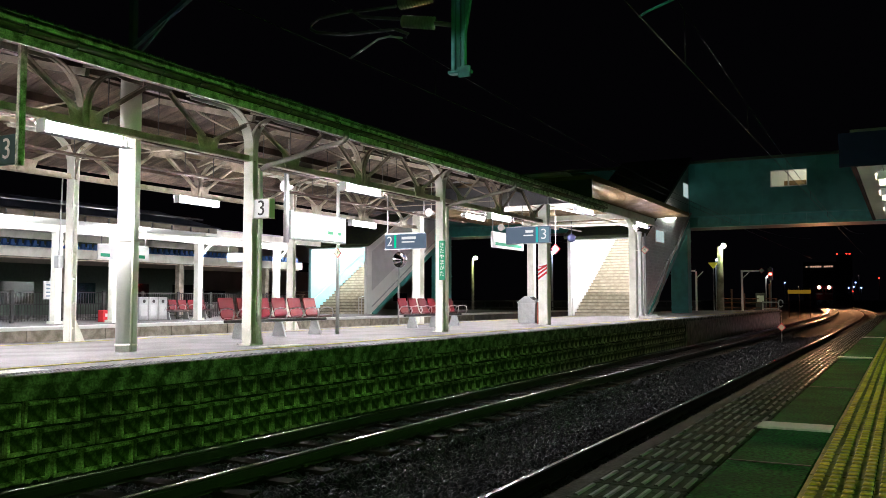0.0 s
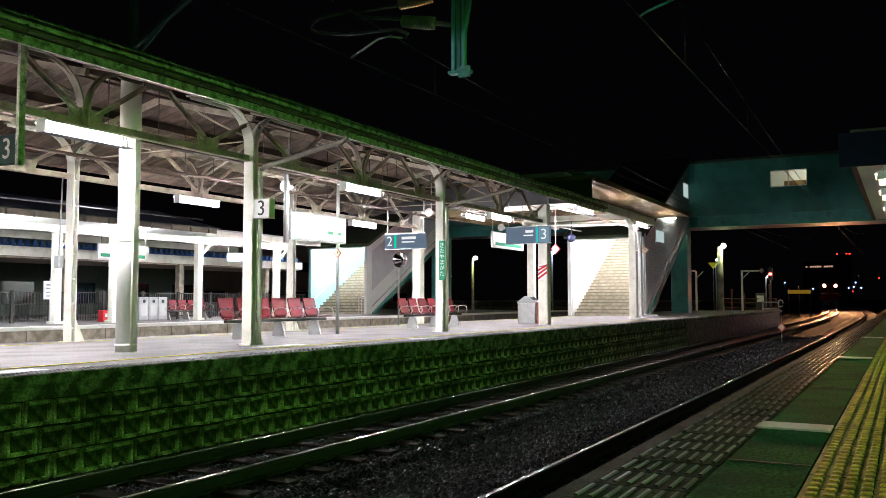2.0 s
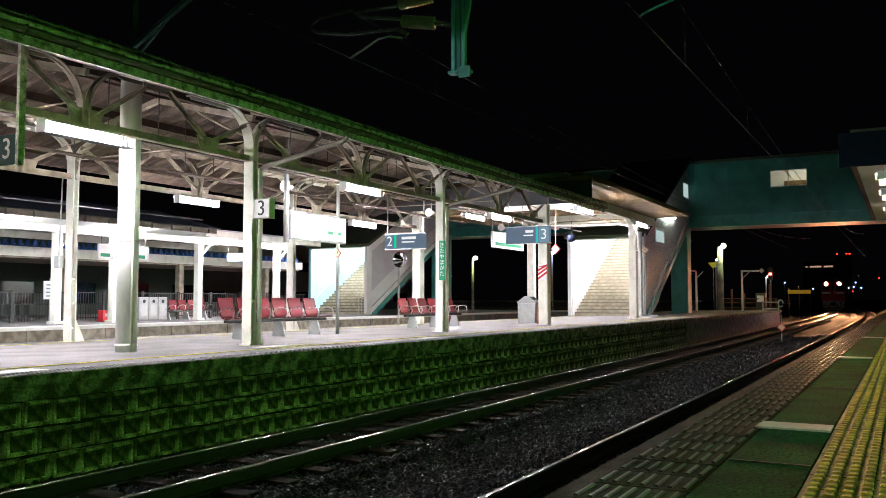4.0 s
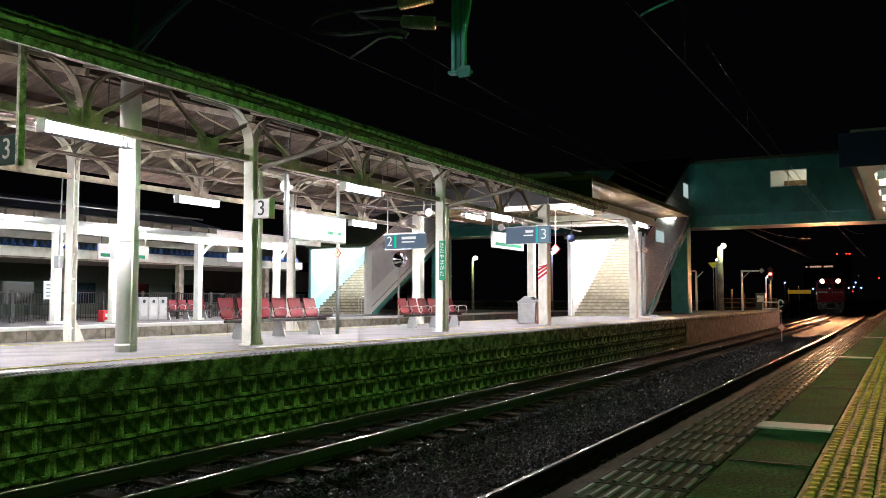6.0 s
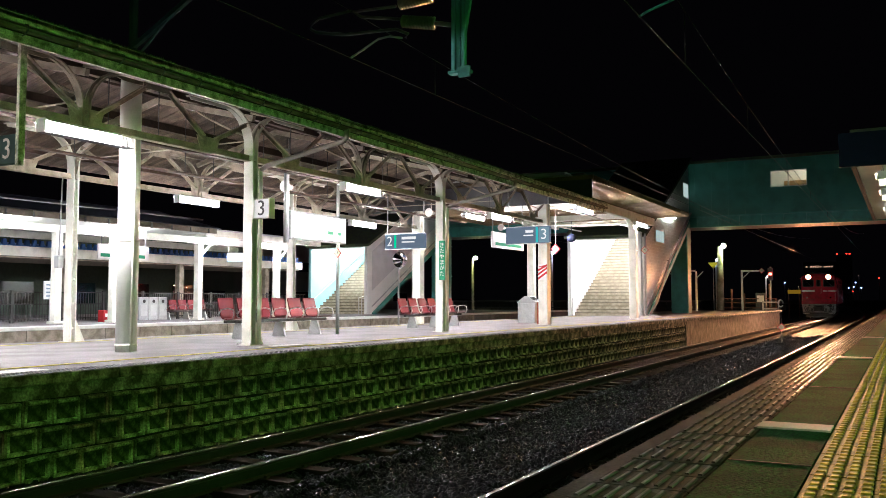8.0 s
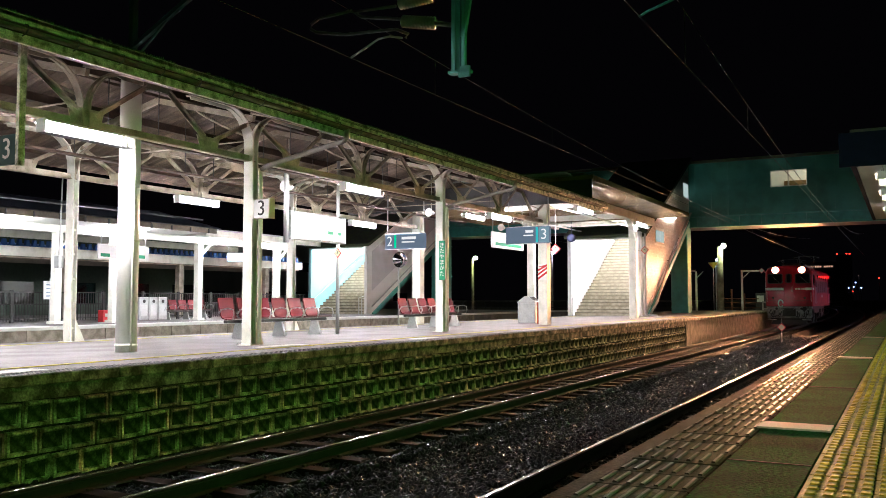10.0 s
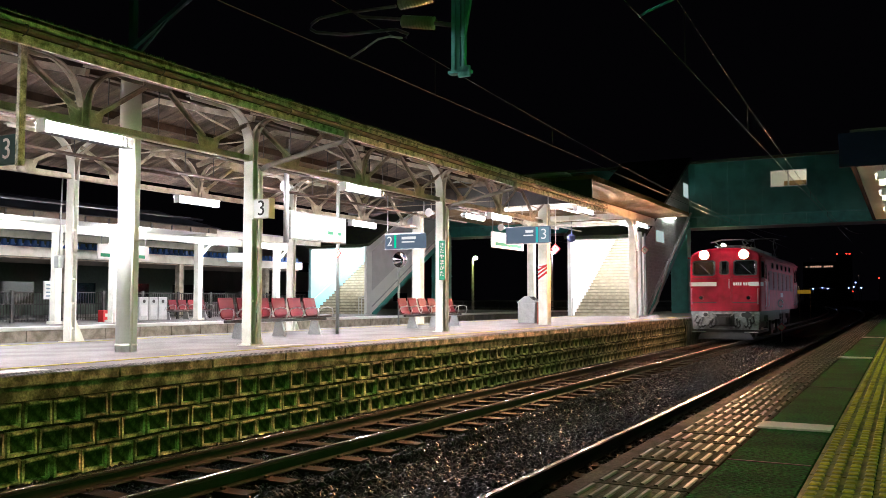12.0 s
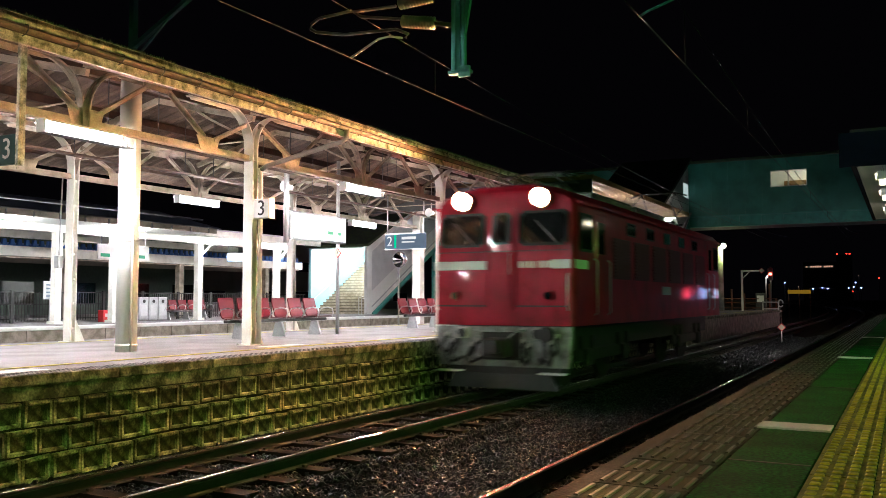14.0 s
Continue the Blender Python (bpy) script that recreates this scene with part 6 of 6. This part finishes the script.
# ---- overhead line ----
def catenary(x, ys, zc, z_mess, label):
    t = thing("overhead_wire", label, "overhead line", group="overhead wires")
    bm = bmesh.new()
    yy = [y for y in range(-10, 76, 4)]
    tube(bm, [(x, y, zc) for y in yy], .006, 5)
    part("contact_wire", bm, M_WIRE, t)
    bm = bmesh.new()
    tube(bm, [(x, y, z_mess(y)) for y in yy], .0055, 5)
    part("messenger_wire", bm, M_WIRE, t)
    for y in ys:
        bm = bmesh.new(); tube(bm, [(x, y, zc), (x, y, z_mess(y))], .006, 5)
        part("dropper", bm, M_WIRE, t)


catenary(TRACK_A, (11.85, 17.0, 22, 27, 32, 38, 44), 4.94, lambda y: 5.1 + .5 * ((y - 33) / 24) ** 2, "contact wire and messenger over the locomotive's track")
catenary(TRACK_B, (12.4, 18.0, 24.5, 31, 38, 45), 5.06, lambda y: 5.25 + .62 * ((y - 36) / 24) ** 2, "contact wire and messenger over the near track")

catenary(-17.2, (12, 17, 22, 27, 32, 38), 4.98, lambda y: 5.2 + .5 * ((y - 33) / 24) ** 2, "contact wire and messenger over the further track")
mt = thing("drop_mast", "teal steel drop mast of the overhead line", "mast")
bm = bmesh.new()
for dx in (-.07, .07):
    box(bm, -4.88 + dx - .01, -4.88 + dx + .035, 9.47, 9.53, 4.56, 7.5)
box(bm, -4.91, -4.85, 9.5, 9.515, 4.56, 7.5)
part("channel", bm, M_TEAL, mt)
bm = bmesh.new(); bar(bm, (-4.81, 9.5, 4.98), (-4.57, 9.5, 6.3), .05, .06); part("brace", bm, M_TEAL, mt)
bm = bmesh.new(); bevelled(bm, -5.0, -4.7, 9.44, 9.56, 4.52, 4.56, .006); bevelled(bm, -4.85, -4.69, 9.44, 9.47, 4.46, 4.6, .004)
part("foot_plate", bm, M_TEAL, mt)
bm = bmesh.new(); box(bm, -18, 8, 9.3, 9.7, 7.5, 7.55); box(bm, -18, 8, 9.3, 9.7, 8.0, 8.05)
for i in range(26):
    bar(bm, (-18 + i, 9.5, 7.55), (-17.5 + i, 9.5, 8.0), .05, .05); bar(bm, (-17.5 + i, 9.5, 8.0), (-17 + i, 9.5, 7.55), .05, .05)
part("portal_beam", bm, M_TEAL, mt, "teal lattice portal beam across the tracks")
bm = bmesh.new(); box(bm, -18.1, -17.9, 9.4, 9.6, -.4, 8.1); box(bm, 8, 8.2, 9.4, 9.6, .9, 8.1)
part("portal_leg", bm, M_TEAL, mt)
ca = thing("cantilever", "overhead line bracket with ribbed porcelain insulators", "bracket")


def insul(bm, a, b, n, r):
    a, b = Vector(a), Vector(b)
    pts, radii = [a], [r * .35]
    for k in range(n):
        for f, q in ((.22, .38), (.45, 1.0), (.6, 1.0), (.8, .38)):
            pts.append(a.lerp(b, (k + f) / n)); radii.append(r * q)
    tube(bm, pts + [b], r, 14, radii=radii + [r * .35])


for a, b in (((-5.70, 9.50, 5.32), (-5.21, 9.50, 5.22)), ((-5.75, 9.50, 5.56), (-5.25, 9.50, 5.58))):
    bm = bmesh.new(); insul(bm, a, b, 11, .085)
    part("insulator", bm, M_CERAMIC, ca, "glazed ribbed insulator")
bm = bmesh.new()
tube(bm, [(-5.00, 9.50, 5.18), (-5.70, 9.50, 5.35), (-6.34, 9.50, 5.48), (-6.47, 9.50, 5.57), (-5.80, 9.50, 5.54)], .022, 8)
part("stay_tube", bm, M_DARK, ca)
bm = bmesh.new()
tube(bm, [(-6.50, 9.50, 5.59), (-7.04, 9.50, 5.57), (-7.17, 9.50, 5.51), (-7.18, 9.50, 5.44), (-7.08, 9.50, 5.38), (-6.61, 9.50, 5.28), (-5.80, 9.50, 5.23), (-5.61, 9.50, 5.14), (-5.65, 9.50, 5.09)], .022, 8)
part("pipe_arm", bm, M_DARK, ca, "bent dark pipe arm")
bm = bmesh.new()
tube(bm, [(-5.70, 9.50, 5.10), (-5.89, 9.50, 5.15), (-6.07, 9.50, 5.14), (-6.29, 9.50, 5.04), (-6.50, 9.50, 4.95)], .014, 8)
part("pull_off_arm", bm, M_GALV, ca, "thin pull-off arm on the contact wire")
bm = bmesh.new(); tube(bm, [(-5.21, 9.50, 5.22), (-4.97, 9.50, 5.16)], .03, 8); tube(bm, [(-5.25, 9.50, 5.58), (-4.97, 9.50, 5.59)], .03, 8)
part("clamp", bm, M_DARK, ca)
ra = thing("pull_off", "greenish pull-off arm over the near track", "bracket")
bm = bmesh.new(); tube(bm, [(-2.74, 10.10, 5.09), (-2.64, 10.10, 5.14), (-2.32, 10.10, 5.24), (-1.62, 10.10, 5.51)], .016, 8)
part("arm", bm, M_TEAL, ra)
bm = bmesh.new(); tube(bm, [(-1.62, 10.10, 5.51), (-1.59, 10.10, 7.24)], .03, 8)
part("drop_tube", bm, M_TEAL, ra)
t = thing("line_mast", "teal lattice mast behind the canopy, toned dark as if dimly lit", "mast")
bm = bmesh.new(); box(bm, -22.1, -21.9, 19.5, 19.7, -.45, 12)
part("column", bm, M_TEAL_SHADED, t)
bm = bmesh.new(); bar(bm, (-22.0, 19.6, 9.9), (-18.6, 19.6, 11.6), .14, .14); bar(bm, (-22.0, 19.6, 9.4), (-19.2, 19.6, 11.6), .06, .06)
part("brace", bm, M_TEAL_SHADED, t)
# weeds at the foot of the near rail
V, F = [], []
rngw = random.Random(8)
for i in range(900):
    x = rngw.uniform(-2.05, -1.5)
    y = rngw.uniform(3.2, 16)
    if math.sin(y * 2.1) + math.sin(y * 5.3 + 1) < .2:
        continue
    a = rngw.uniform(0, 6.28)
    h, w, ln = rngw.uniform(.04, .13), rngw.uniform(.006, .02), rngw.uniform(.02, .09)
    k = len(V)
    dx, dy = math.cos(a), math.sin(a)
    V += [(x - dy * w, y + dx * w, -.2), (x + dy * w, y - dx * w, -.2), (x + dx * ln * .6, y + dy * ln * .6, -.2 + h), (x + dx * ln, y + dy * ln, -.2 + h * .85)]
    F += [(k, k + 1, k + 2), (k + 1, k + 3, k + 2)]
me = bpy.data.meshes.new("weeds")
me.from_pydata(V, [], F)
me.materials.append(M_WEED)
tagged(new("weeds", me), "small green weeds growing beside the rail", "weeds", kind="stuff")

# ---- small details ----
for x0, x1, y0, y1 in ((-8.62, -8.3, 5.7, 6.35), (-9.35, -9.05, 10.9, 12.0), (-8.6, -8.35, 14.6, 15.4)):
    bm = bmesh.new()
    box(bm, x0, x1, y0, y1, PLAT - .003, PLAT + .003)
    solid("boarding_mark", bm, M_WHITE, "worn white boarding mark painted on the platform", "floor mark")
t = thing("timetable", "white timetable board on a pole on the far platform", "sign")
bm = bmesh.new(); bevelled(bm, -26.5, -26.44, 19.9, 20.6, FP + .86, FP + 1.5, .01)
part("board", bm, M_GREYWALL, t)
bm = bmesh.new(); tube(bm, [(-26.52, 20.2, FP), (-26.52, 20.2, FP + 1.6)], .03, 8)
part("pole", bm, M_GALV, t)
for k in range(4):
    bm = bmesh.new(); box(bm, -26.438, -26.434, 19.97, 20.53, FP + .95 + k * .13, FP + 1.0 + k * .13)
    part("text_bar", bm, M_SIGNGREY, t)
t = thing("fire_box", "small red fire extinguisher box on the far platform", "box", pose(-26.9, 22.9, FP))
bm = bmesh.new(); bevelled(bm, -.15, .15, -.2, .2, 0, .45, .01)
part("body", bm, M_REDPAINT, t)
bm = bmesh.new(); box(bm, .151, .156, -.12, .12, .2, .32)
part("label", bm, M_SIGNWHITE, t)
t = thing("switch_box", "small grey switch box with conduit on a post", "box")
bm = bmesh.new(); bevelled(bm, REAR - .2, REAR - .06, 11.18, 11.3, 2.3, 2.55, .01)
part("box", bm, M_GALV, t)
bm = bmesh.new(); tube(bm, [(REAR - .13, 11.24, 2.55), (REAR - .13, 11.28, 4.1)], .014, 6)
part("conduit", bm, M_GALV, t)
for x, y in ((-12.3, 15.5), (-12.3, 22.2), (-12.6, 28.0)):
    t = thing("loudspeaker", "small pale loudspeaker hung under the canopy", "loudspeaker", group="platform loudspeakers")
    bm = bmesh.new()
    tube(bm, [(x, y - .16, 4.25), (x, y - .02, 4.25), (x, y + .12, 4.25)], .1, 14, radii=[.13, .06, .05])
    part("horn", bm, M_SIGNWHITE, t)
    bm = bmesh.new(); tube(bm, [(x, y, 4.3), (x, y, 5.35 if y < 25 else 5.49)], .012, 6)
    part("bracket", bm, M_GALV, t)
# moss and small growth along the roof edge
V, F = [], []
rngm = random.Random(3)
for i in range(5200):
    y = rngm.uniform(3.5, 25.3)
    if noise.noise(Vector((y * 1.3, 0, 0))) < -.15:
        continue
    x = EAVE + rngm.uniform(-.12, .045)
    z = 4.627 - (x - EAVE - .05) * -.14 * -1
    a = rngm.uniform(0, 6.28)
    r = rngm.uniform(.008, .022)
    h = rngm.uniform(.008, .045)
    k = len(V)
    for q in range(3):
        V.append((x + r * math.cos(a + q * 2.1), y + r * math.sin(a + q * 2.1), z - .004))
    V.append((x + rngm.uniform(-.01, .01), y + rngm.uniform(-.01, .01), z + h))
    F += [(k, k + 1, k + 3), (k + 1, k + 2, k + 3), (k + 2, k, k + 3)]
me = bpy.data.meshes.new("roof_moss")
me.from_pydata(V, [], F)
me.materials.append(mat("dark_moss", (0.05, 0.09, 0.02), 0.9, vary=0.4, scale=20))
tagged(new("roof_moss", me), "tufts of dark moss along the roof edge", "moss", kind="stuff")

def motions():
    rows = []
    for i in range(29):
        t = i * .5
        y = FRONT14 + 11.0 * (14 - t)
        c = y + 6.6
        a = math.degrees(math.atan((bend(c + 3) - bend(c - 3)) / 6))
        rows.append((t, pose(TRACK_A + bend(y), y, rise(y), 0, 0, -a)))
    walk(loco, rows)
    for w, m in wheels:
        walk(w, [(i / 15, m @ pose(0, 0, 0, math.degrees(11.0 * i / 15 / .56), 0, 0)) for i in range(211)])


motions()
